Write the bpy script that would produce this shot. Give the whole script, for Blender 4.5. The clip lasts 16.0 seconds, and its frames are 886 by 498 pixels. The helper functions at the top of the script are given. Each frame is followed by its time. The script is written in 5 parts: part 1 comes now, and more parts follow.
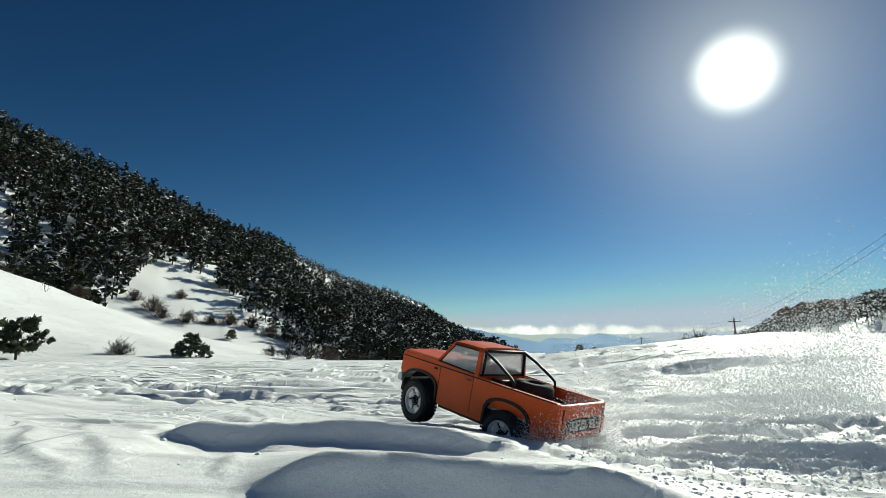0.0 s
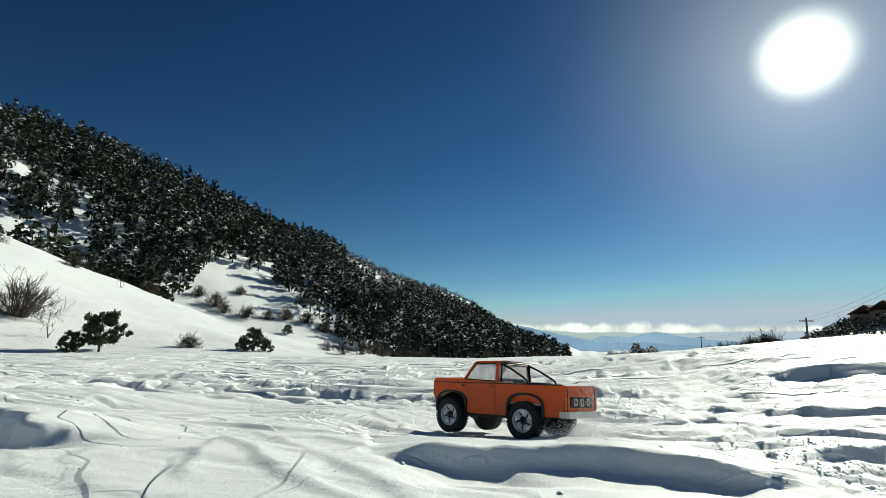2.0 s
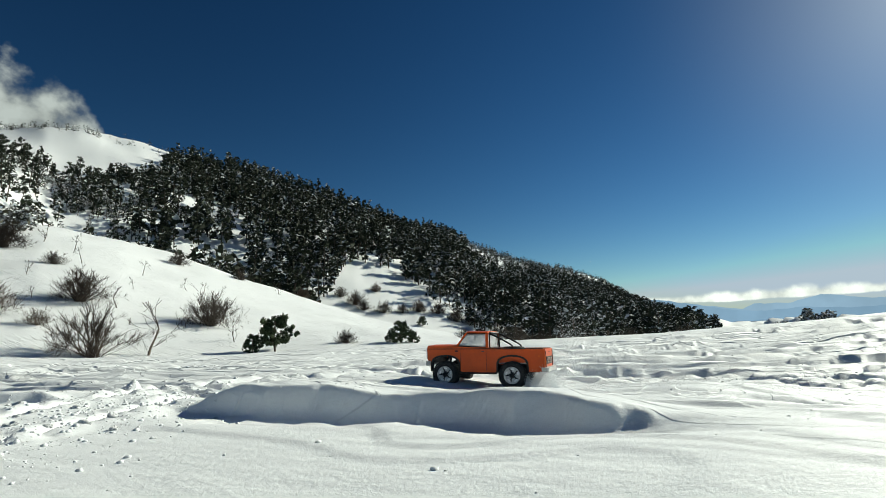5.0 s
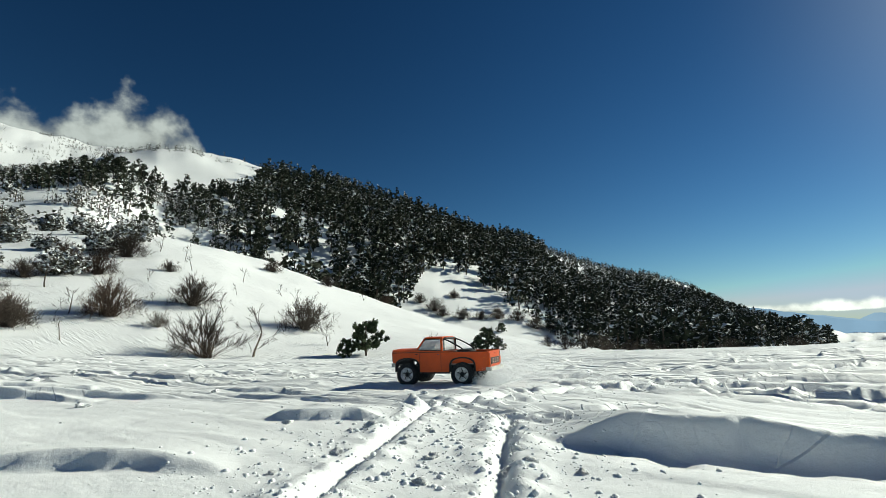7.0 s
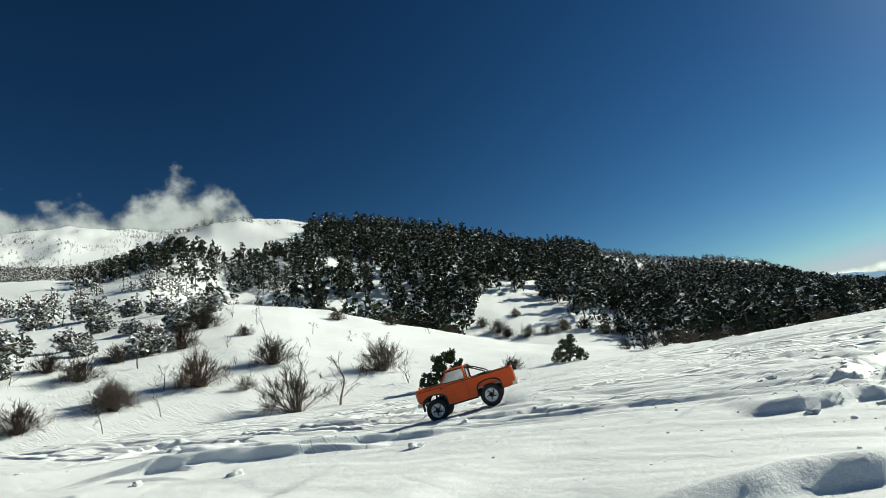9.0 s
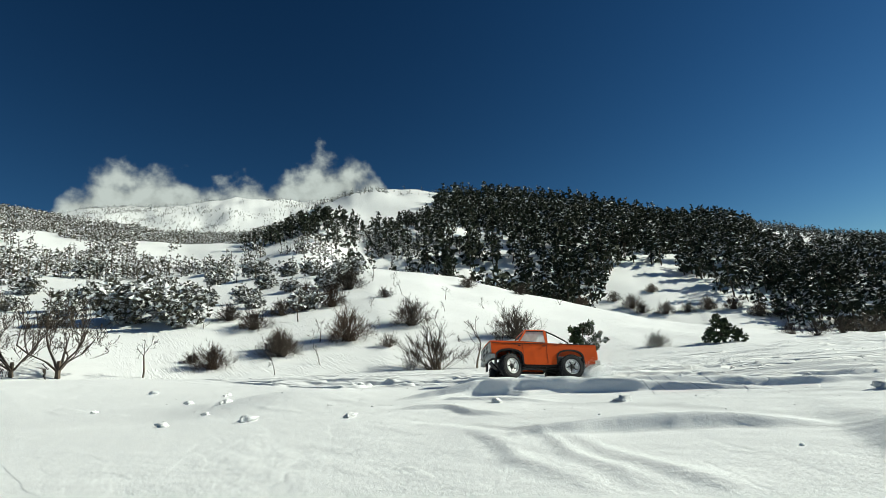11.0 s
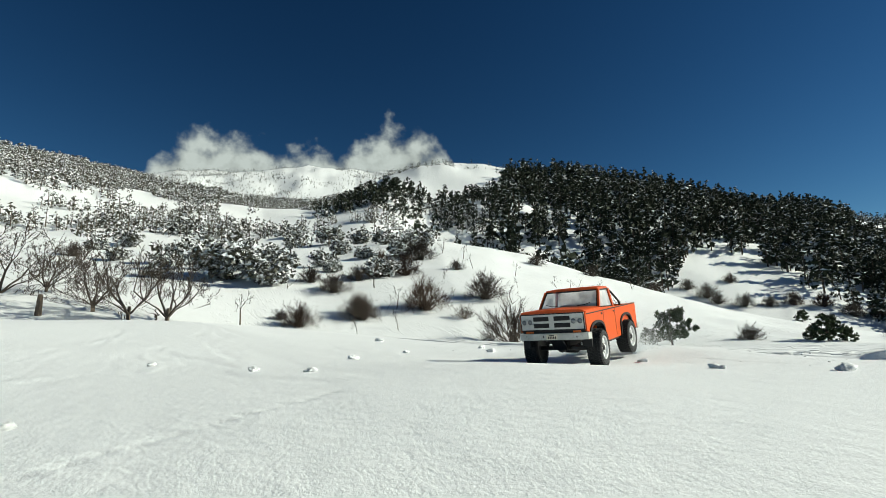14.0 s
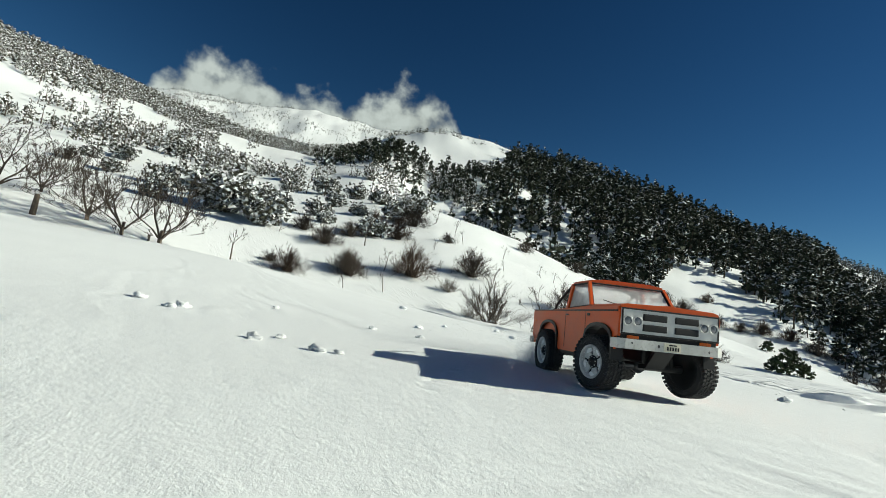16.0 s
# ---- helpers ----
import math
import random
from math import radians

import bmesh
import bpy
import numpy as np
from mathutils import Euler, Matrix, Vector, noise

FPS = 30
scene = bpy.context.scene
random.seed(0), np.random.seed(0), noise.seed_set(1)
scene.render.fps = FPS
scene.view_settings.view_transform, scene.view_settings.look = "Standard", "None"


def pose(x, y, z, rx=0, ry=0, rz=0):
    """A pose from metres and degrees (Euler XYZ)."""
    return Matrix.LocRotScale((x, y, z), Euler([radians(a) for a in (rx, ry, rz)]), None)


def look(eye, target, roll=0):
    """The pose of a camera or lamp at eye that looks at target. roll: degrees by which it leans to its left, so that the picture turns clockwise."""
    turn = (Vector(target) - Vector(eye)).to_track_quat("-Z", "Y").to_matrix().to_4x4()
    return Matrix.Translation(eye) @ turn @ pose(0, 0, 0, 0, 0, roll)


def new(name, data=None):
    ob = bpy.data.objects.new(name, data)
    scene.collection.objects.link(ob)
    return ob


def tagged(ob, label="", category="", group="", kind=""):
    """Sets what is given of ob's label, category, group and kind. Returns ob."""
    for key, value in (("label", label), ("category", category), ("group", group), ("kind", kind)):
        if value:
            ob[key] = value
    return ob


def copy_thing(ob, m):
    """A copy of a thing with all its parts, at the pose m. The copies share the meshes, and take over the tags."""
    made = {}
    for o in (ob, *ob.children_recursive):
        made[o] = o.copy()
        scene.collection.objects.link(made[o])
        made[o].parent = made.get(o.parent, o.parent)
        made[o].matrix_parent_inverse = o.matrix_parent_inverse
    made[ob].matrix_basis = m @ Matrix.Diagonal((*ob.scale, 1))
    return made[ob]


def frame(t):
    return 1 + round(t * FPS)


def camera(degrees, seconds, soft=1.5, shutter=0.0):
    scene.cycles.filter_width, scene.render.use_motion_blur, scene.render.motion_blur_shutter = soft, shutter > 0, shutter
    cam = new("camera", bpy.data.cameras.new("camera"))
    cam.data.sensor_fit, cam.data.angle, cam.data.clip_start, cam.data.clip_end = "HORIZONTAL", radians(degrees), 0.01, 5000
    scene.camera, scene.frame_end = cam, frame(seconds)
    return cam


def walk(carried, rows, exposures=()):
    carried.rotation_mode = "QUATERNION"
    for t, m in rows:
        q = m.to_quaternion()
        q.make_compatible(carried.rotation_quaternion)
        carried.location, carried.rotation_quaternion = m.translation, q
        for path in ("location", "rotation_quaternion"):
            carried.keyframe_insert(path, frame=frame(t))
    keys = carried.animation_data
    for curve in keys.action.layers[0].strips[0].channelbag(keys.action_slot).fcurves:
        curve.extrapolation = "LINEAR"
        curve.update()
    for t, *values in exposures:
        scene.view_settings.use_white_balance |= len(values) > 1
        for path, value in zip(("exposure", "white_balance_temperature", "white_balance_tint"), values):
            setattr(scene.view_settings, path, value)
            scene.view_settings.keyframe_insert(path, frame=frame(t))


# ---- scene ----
cam = camera(84.0, 16.0, soft=0.65)

PATH = [
    (0, (0.007, 0.004, 0.24), (-0.002, 1.967, 0.621), 1.2),
    (0.5, (-0.057, 0.008, 0.237), (-0.132, 1.972, 0.605), 1.8),
    (1, (-0.149, 0.032, 0.246), (-0.264, 1.995, 0.611), 2.5),
    (1.5, (-0.253, 0.076, 0.252), (-0.385, 2.039, 0.61), 2.2),
    (2, (-0.371, 0.112, 0.26), (-0.574, 2.069, 0.623), 1.9),
    (2.5, (-0.496, 0.125, 0.267), (-0.797, 2.068, 0.637), 0.6),
    (3, (-0.639, 0.166, 0.249), (-0.997, 2.099, 0.619), 0.0),
    (3.5, (-0.793, 0.192, 0.222), (-1.208, 2.113, 0.591), -0.1),
    (4, (-0.957, 0.193, 0.195), (-1.473, 2.096, 0.532), -1.4),
    (4.5, (-1.123, 0.189, 0.198), (-1.723, 2.071, 0.511), -2.1),
    (7, (-2.032, 0.099, 0.238), (-2.983, 1.825, 0.579), -1.3),
    (7.5, (-2.241, 0.038, 0.261), (-3.26, 1.72, 0.624), -1.7),
    (8, (-2.46, 0.006, 0.262), (-3.543, 1.64, 0.66), -2.4),
    (8.5, (-2.702, -0.034, 0.245), (-3.741, 1.616, 0.688), -9.1),
    (9, (-2.919, -0.127, 0.231), (-4.015, 1.481, 0.692), -10.4),
    (9.5, (-3.112, -0.229, 0.215), (-4.385, 1.247, 0.662), -8.5),
    (10, (-3.292, -0.287, 0.185), (-4.673, 1.093, 0.618), -7.8),
    (12.5, (-4.212, -0.917, 0.235), (-5.791, 0.244, 0.631), -3.7),
    (13, (-4.427, -1.079, 0.205), (-6.031, 0.05, 0.595), -3.6),
    (13.5, (-4.579, -1.261, 0.183), (-6.212, -0.166, 0.548), -2.3),
    (14, (-4.665, -1.463, 0.19), (-6.319, -0.389, 0.523), -1.6),
    (14.5, (-4.71, -1.668, 0.234), (-6.378, -0.606, 0.538), 0.5),
    (15, (-4.697, -1.821, 0.275), (-6.379, -0.777, 0.56), 3.1),
    (15.5, (-4.591, -1.959, 0.278), (-6.249, -0.873, 0.549), 6.7),
    (16, (-4.417, -2.076, 0.238), (-6.055, -0.951, 0.455), 8.6),
]
walk(cam, [(t, look(eye, target, roll)) for t, eye, target, roll in PATH], exposures=[(0, 0.17, 6900, -4), (3.0, 0.16, 6900, -4), (7.0, 0.24, 6900, -4), (10, 0.28, 6900, -4), (16, 0.28, 6900, -4)])


# ---- sun and sky ----
SUN_AZ, SUN_EL = -32.5, 27.1        # degrees, azimuth counted to the left from +y


def toward(az, el):
    a, e = radians(az), radians(el)
    return Vector((-math.sin(a) * math.cos(e), math.cos(a) * math.cos(e), math.sin(e)))


sun_data = bpy.data.lights.new("sun", "SUN")
sun_data.energy, sun_data.angle, sun_data.color = 5.0, radians(0.53), (1.0, 0.975, 0.93)
sun_lamp = new("sunlight", sun_data)
sun_lamp.matrix_basis = look(toward(SUN_AZ, SUN_EL) * 60, (0, 0, 0))
world = bpy.data.worlds.new("winter_sky")
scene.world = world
world.use_nodes = True
wn = world.node_tree.nodes
wl = world.node_tree.links
sky = wn.new("ShaderNodeTexSky")
sky.sky_type, sky.sun_disc = "NISHITA", False
sky.sun_elevation, sky.sun_rotation = radians(SUN_EL), radians(-SUN_AZ)
sky.altitude, sky.air_density, sky.dust_density, sky.ozone_density = 1500, 1.0, 0.2, 2.0
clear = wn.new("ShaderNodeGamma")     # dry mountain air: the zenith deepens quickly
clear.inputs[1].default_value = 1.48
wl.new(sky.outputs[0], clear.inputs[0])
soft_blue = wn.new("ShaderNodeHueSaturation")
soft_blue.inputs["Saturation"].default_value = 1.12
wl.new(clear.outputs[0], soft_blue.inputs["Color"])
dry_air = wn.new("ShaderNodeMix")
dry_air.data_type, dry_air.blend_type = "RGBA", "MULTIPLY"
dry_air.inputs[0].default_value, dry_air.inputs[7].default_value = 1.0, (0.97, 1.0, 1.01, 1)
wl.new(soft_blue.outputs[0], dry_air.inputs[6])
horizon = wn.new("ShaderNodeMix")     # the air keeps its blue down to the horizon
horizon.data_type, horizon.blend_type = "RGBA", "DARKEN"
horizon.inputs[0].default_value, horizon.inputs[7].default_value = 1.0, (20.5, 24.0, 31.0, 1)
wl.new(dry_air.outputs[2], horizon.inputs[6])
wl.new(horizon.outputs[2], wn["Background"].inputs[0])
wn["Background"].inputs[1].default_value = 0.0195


# ---- materials ----
def nodes_of(name, rough=0.6, metal=0.0, color=(0.5, 0.5, 0.5)):
    m = bpy.data.materials.new(name)
    m.use_nodes = True
    b = m.node_tree.nodes["Principled BSDF"]
    b.inputs["Base Color"].default_value = (*color, 1)
    b.inputs["Roughness"].default_value, b.inputs["Metallic"].default_value = rough, metal
    return m, m.node_tree.nodes, m.node_tree.links, b


def add_noise(n, l, scale, detail=4.0, rough=0.55, coord="Object"):
    tc, tx = n.new("ShaderNodeTexCoord"), n.new("ShaderNodeTexNoise")
    tx.inputs["Scale"].default_value, tx.inputs["Detail"].default_value, tx.inputs["Roughness"].default_value = scale, detail, rough
    l.new(tc.outputs[coord], tx.inputs["Vector"])
    return tx


def ramp(n, l, src, stops):
    r = n.new("ShaderNodeValToRGB")
    els = r.color_ramp.elements
    while len(els) < len(stops):
        els.new(0.5)
    for e, (p, c) in zip(els, stops):
        e.position, e.color = p, (*c, 1)
    l.new(src, r.inputs[0])
    return r


def mixed(n, l, fac, a, b):
    m = n.new("ShaderNodeMix")
    m.data_type = "RGBA"
    for slot, v in ((0, fac), (6, a), (7, b)):
        if isinstance(v, (tuple, float)):
            m.inputs[slot].default_value = (*v, 1) if isinstance(v, tuple) else v
        else:
            l.new(v, m.inputs[slot])
    return m.outputs[2]


def bump(n, l, b, height, strength, distance):
    k = n.new("ShaderNodeBump")
    k.inputs["Strength"].default_value, k.inputs["Distance"].default_value = strength, distance
    l.new(height, k.inputs["Height"])
    l.new(k.outputs[0], b.inputs["Normal"])
    return k


def plain(name, color, rough=0.5, metal=0.0, vary=0.25, scale=30.0, relief=0.0, second=None):
    """A surface of one colour with wear at two scales."""
    m, n, l, b = nodes_of(name, rough, metal, color)
    big, fine = add_noise(n, l, scale, 5.0), add_noise(n, l, scale * 7, 3.0)
    dark = tuple(c * (1 - vary) for c in color)
    c1 = mixed(n, l, ramp(n, l, big.outputs["Fac"], [(0.35, (0, 0, 0)), (0.65, (1, 1, 1))]).outputs[0], dark, color)
    c2 = mixed(n, l, ramp(n, l, fine.outputs["Fac"], [(0.55, (0, 0, 0)), (0.75, (1, 1, 1))]).outputs[0], c1, second or tuple(min(1, c * (1 + vary)) for c in color))
    l.new(c2, b.inputs["Base Color"])
    r = n.new("ShaderNodeMapRange")
    r.inputs[3].default_value, r.inputs[4].default_value = max(0.03, rough - 0.12), min(1, rough + 0.15)
    l.new(big.outputs["Fac"], r.inputs[0])
    l.new(r.outputs[0], b.inputs["Roughness"])
    b.inputs["Specular IOR Level"].default_value = 0.3
    if relief:
        bump(n, l, b, fine.outputs["Fac"], 0.5, relief)
    return m


def snow_material(name, grain, relief, tint=(0.86, 0.87, 0.88), layered=False):
    """Snow with a granular crust; layered: with the thin broken edges of wind-packed layers."""
    m, n, l, b = nodes_of(name, 0.62, 0.0, tint)
    fine, big, crust = add_noise(n, l, grain, 3.0, 0.7), add_noise(n, l, 1.3, 4.0), add_noise(n, l, grain * 0.22, 4.0, 0.6)
    c = mixed(n, l, ramp(n, l, big.outputs["Fac"], [(0.3, (0, 0, 0)), (0.7, (1, 1, 1))]).outputs[0], tuple(t * 0.95 for t in tint), tint)
    c = mixed(n, l, ramp(n, l, fine.outputs["Fac"], [(0.38, (1, 1, 1)), (0.5, (0, 0, 0))]).outputs[0], c, tuple(t * 0.86 for t in tint))
    l.new(c, b.inputs["Base Color"])

    def math_node(op, x, y):
        k = n.new("ShaderNodeMath")
        k.operation = op
        for slot, v in ((0, x), (1, y)):
            if isinstance(v, float):
                k.inputs[slot].default_value = v
            else:
                l.new(v, k.inputs[slot])
        return k.outputs[0]

    wind, swept, way = n.new("ShaderNodeMapping"), add_noise(n, l, 13.0, 8.0, 0.72), n.new("ShaderNodeTexCoord")
    wind.inputs["Rotation"].default_value, wind.inputs["Scale"].default_value = (0, 0, radians(24)), (0.85, 1.25, 1)
    l.new(way.outputs["Object"], wind.inputs[0]), l.new(wind.outputs[0], swept.inputs["Vector"])
    total = math_node("ADD", math_node("MULTIPLY", fine.outputs["Fac"], relief * 0.75), math_node("MULTIPLY", crust.outputs["Fac"], relief * 1.0))
    total = math_node("ADD", total, math_node("MULTIPLY", swept.outputs["Fac"], relief * 4.2))
    if layered:                       # height in metres of the stepped layers, worn off where the field lies open to the wind
        split, crusted = n.new("ShaderNodeSeparateXYZ"), None
        l.new(way.outputs["Object"], split.inputs[0])
        for axis, a0, a1 in (("X", -1.2, -0.5), ("Y", 0.9, 1.5)):
            k = n.new("ShaderNodeMapRange")
            k.inputs[1].default_value, k.inputs[2].default_value, k.inputs[3].default_value = a0, a1, 0.10
            l.new(split.outputs[axis], k.inputs[0])
            crusted = k.outputs[0] if crusted is None else math_node("MAXIMUM", crusted, k.outputs[0])
        for size, count, deep, lo, hi in ((0.95, 17.0, 0.0050, 0.42, 0.55), (2.1, 10.0, 0.0018, 0.42, 0.58)):
            lay, where = add_noise(n, l, size, 3.0, 0.45), add_noise(n, l, size * 0.55, 2.0)
            lay.inputs["Distortion"].default_value = 0.5
            saw = ramp(n, l, math_node("FRACT", math_node("MULTIPLY", lay.outputs["Fac"], count), 0.0), [(0.0, (0, 0, 0)), (0.93, (1, 1, 1)), (0.99, (0, 0, 0))]).outputs[0]
            mask = ramp(n, l, where.outputs["Fac"], [(lo, (0, 0, 0)), (hi, (1, 1, 1))]).outputs[0]
            total = math_node("ADD", total, math_node("MULTIPLY", math_node("MULTIPLY", math_node("MULTIPLY", saw, mask), crusted), deep))
        along, ledge, drifted = n.new("ShaderNodeMapping"), add_noise(n, l, 1.0, 4.0, 0.5), add_noise(n, l, 0.5, 2.0)
        along.inputs["Rotation"].default_value, along.inputs["Scale"].default_value = (0, 0, radians(8)), (0.42, 2.4, 1)
        l.new(way.outputs["Object"], along.inputs[0]), l.new(along.outputs[0], ledge.inputs["Vector"])
        saw = ramp(n, l, math_node("FRACT", math_node("MULTIPLY", ledge.outputs["Fac"], 5.0), 0.0), [(0.0, (0, 0, 0)), (0.80, (1, 1, 1)), (0.97, (0, 0, 0))]).outputs[0]
        mask = ramp(n, l, drifted.outputs["Fac"], [(0.40, (0, 0, 0)), (0.56, (1, 1, 1))]).outputs[0]
        out = n.new("ShaderNodeMapRange")
        out.inputs[1].default_value, out.inputs[2].default_value = 2.2, 4.0
        l.new(split.outputs["Y"], out.inputs[0])
        total = math_node("ADD", total, math_node("MULTIPLY", math_node("MULTIPLY", math_node("MULTIPLY", saw, mask), out.outputs[0]), 0.030))
    bump(n, l, b, total, 0.85, 1.0)
    b.inputs["Specular IOR Level"].default_value = 0.25
    return m


def snowed(name, color, low, high, scale, snow=(0.82, 0.84, 0.86), patchy=0.0):
    """Foliage or bark with snow lying on what faces up."""
    m, n, l, b = nodes_of(name, 0.8, 0.0, color)
    geo, sep = n.new("ShaderNodeNewGeometry"), n.new("ShaderNodeSeparateXYZ")
    l.new(geo.outputs["Normal"], sep.inputs[0])
    nz = add_noise(n, l, scale, 3.0, 0.6)
    s = n.new("ShaderNodeMath")
    s.operation = "MULTIPLY_ADD"
    l.new(nz.outputs["Fac"], s.inputs[0])
    s.inputs[1].default_value = 1.1
    l.new(sep.outputs["Z"], s.inputs[2])
    f = n.new("ShaderNodeMapRange")
    f.inputs[1].default_value, f.inputs[2].default_value = low, high
    l.new(s.outputs[0], f.inputs[0])
    if patchy:                        # whole stands that hold more snow than others
        stand_noise, more = add_noise(n, l, 0.02, 2.0), n.new("ShaderNodeMath")
        more.operation, more.inputs[1].default_value = "MULTIPLY_ADD", patchy
        l.new(stand_noise.outputs["Fac"], more.inputs[0]), l.new(s.outputs[0], more.inputs[2]), l.new(more.outputs[0], f.inputs[0])
    leaf = mixed(n, l, geo.outputs["Random Per Island"], tuple(c * 0.55 for c in color), tuple(c * 1.35 for c in color))
    l.new(mixed(n, l, f.outputs[0], leaf, snow), b.inputs["Base Color"])
    b.inputs["Specular IOR Level"].default_value = 0.2
    return m


SNOW = snow_material("wind_packed_snow", 420.0, 0.0011, layered=True)
SNOW_LOOSE = snow_material("loose_snow", 300.0, 0.0009)
AIRBORNE = bpy.data.materials.new("airborne_snow")
AIRBORNE.use_nodes = True
an, al = AIRBORNE.node_tree.nodes, AIRBORNE.node_tree.links
an["Principled BSDF"].inputs["Base Color"].default_value = (0.9, 0.91, 0.92, 1)
glint, through_grain = an.new("ShaderNodeBsdfTranslucent"), an.new("ShaderNodeMixShader")
glint.inputs[0].default_value, through_grain.inputs[0].default_value = (0.95, 0.96, 0.97, 1), 0.55
al.new(an["Principled BSDF"].outputs[0], through_grain.inputs[1]), al.new(glint.outputs[0], through_grain.inputs[2])
al.new(through_grain.outputs[0], an["Material Output"].inputs[0])
NEEDLES = snowed("snowy_pine_needles", (0.022, 0.028, 0.016), 1.64, 1.94, 0.30, patchy=1.1)
NEEDLES_WHITE = snowed("snow_laden_needles", (0.06, 0.058, 0.042), 0.42, 0.92, 0.9)
NEEDLES_RIME = snowed("rime_covered_needles", (0.045, 0.047, 0.036), 0.75, 1.25, 0.6)
NEEDLES_NEAR = snowed("dark_pine_needles", (0.035, 0.05, 0.022), 1.5, 1.9, 6.0)
BARK = plain("grey_brown_bark", (0.11, 0.085, 0.065), 0.9, 0, 0.35, 9.0, 0.004)
TWIG = plain("bare_twigs", (0.06, 0.046, 0.036), 0.85, 0, 0.35, 5.0)
TWIG_RED = plain("rusty_twigs", (0.075, 0.05, 0.036), 0.85, 0, 0.35, 5.0)
ORANGE = plain("orange_enamel", (0.66, 0.088, 0.008), 0.42, 0, 0.16, 11.0, 0, (0.52, 0.075, 0.012))
BLACK = plain("black_plastic", (0.011, 0.011, 0.012), 0.5, 0, 0.3, 40.0)
RUBBER = plain("black_tyre_rubber", (0.022, 0.022, 0.023), 0.85, 0, 0.35, 60.0, 0.0006, (0.16, 0.165, 0.17))
SILVER = plain("dull_silver_paint", (0.60, 0.60, 0.58), 0.42, 0.12, 0.18, 22.0, 0, (0.6, 0.6, 0.58))
WHITE_WORN = plain("worn_white_bumper_paint", (0.60, 0.60, 0.57), 0.5, 0.1, 0.25, 26.0, 0, (0.36, 0.34, 0.31))
RIM_WHITE = plain("frosted_wheel_rim", (0.62, 0.63, 0.63), 0.5, 0.15, 0.3, 40.0)
STEEL = plain("dark_steel", (0.09, 0.09, 0.095), 0.45, 0.7, 0.3, 50.0)
BED_GREY = plain("snowy_bed_floor", (0.46, 0.46, 0.46), 0.7, 0, 0.3, 30.0, 0.001)
AMBER = plain("amber_lens", (0.75, 0.16, 0.03), 0.25, 0, 0.1, 30.0)
PLATE = plain("yellowed_number_plate", (0.66, 0.62, 0.50), 0.5, 0, 0.1, 60.0)
LETTER = plain("pale_pressed_letters", (0.52, 0.40, 0.33), 0.5, 0, 0.15, 60.0)
WALL_STONE = plain("brown_plaster", (0.20, 0.15, 0.11), 0.9, 0, 0.25, 1.0)
ROOF_TILE = plain("brown_roof_tiles", (0.17, 0.11, 0.085), 0.85, 0, 0.3, 1.2)
POLE_WOOD = plain("weathered_pole_wood", (0.12, 0.095, 0.075), 0.9, 0, 0.3, 3.0)


def glass_material():
    m, n, l, b = nodes_of("hazy_plastic_glazing", 0.12, 0.0, (0.93, 0.94, 0.94))
    b.inputs["Alpha"].default_value = 0.42
    nz = add_noise(n, l, 28.0, 5.0)
    r = n.new("ShaderNodeMapRange")
    r.inputs[3].default_value, r.inputs[4].default_value = 0.2, 0.62
    l.new(nz.outputs["Fac"], r.inputs[0])
    l.new(r.outputs[0], b.inputs["Alpha"])
    return m


GLASS = glass_material()
LENS = plain("headlamp_lens", (0.22, 0.23, 0.24), 0.15, 0.4, 0.15, 90.0)


# ---- mesh helpers ----
def part(name, bm, mat, parent=None, label="", smooth=False):
    me = bpy.data.meshes.new(name)
    bmesh.ops.recalc_face_normals(bm, faces=bm.faces)
    bm.to_mesh(me)
    bm.free()
    for m in mat if isinstance(mat, (list, tuple)) else [mat]:
        me.materials.append(m)
    if smooth:
        me.polygons.foreach_set("use_smooth", [True] * len(me.polygons))
    ob = new(name, me)
    ob.parent = parent
    return tagged(ob, label)


def joined(verts, faces, name, mats, index=None, smooth=False):
    """A mesh object from numpy arrays of corners and triangles or quads."""
    me = bpy.data.meshes.new(name)
    k = faces.shape[1]
    me.vertices.add(len(verts)), me.loops.add(faces.size), me.polygons.add(len(faces))
    me.vertices.foreach_set("co", np.ascontiguousarray(verts, dtype=np.float32).ravel())
    me.loops.foreach_set("vertex_index", np.ascontiguousarray(faces, dtype=np.int32).ravel())
    me.polygons.foreach_set("loop_start", np.arange(0, faces.size, k, dtype=np.int32))
    me.polygons.foreach_set("loop_total", np.full(len(faces), k, dtype=np.int32))
    for m in mats:
        me.materials.append(m)
    if index is not None:
        me.polygons.foreach_set("material_index", np.asarray(index, dtype=np.int32))
    me.polygons.foreach_set("use_smooth", np.full(len(faces), smooth))
    me.update(calc_edges=True)
    return new(name, me)


def box(bm, x0, x1, y0, y1, z0, z1, bev=0.0, seg=2):
    r = bmesh.ops.create_cube(bm, size=1, matrix=Matrix.LocRotScale(((x0 + x1) / 2, (y0 + y1) / 2, (z0 + z1) / 2), None, (x1 - x0, y1 - y0, z1 - z0)))
    if bev:
        es = list({e for v in r["verts"] for e in v.link_edges})
        bmesh.ops.bevel(bm, geom=es, offset=bev, segments=seg, affect="EDGES", profile=0.6)
    return bm


def bm_box(*a, **k):
    return box(bmesh.new(), *a, **k)


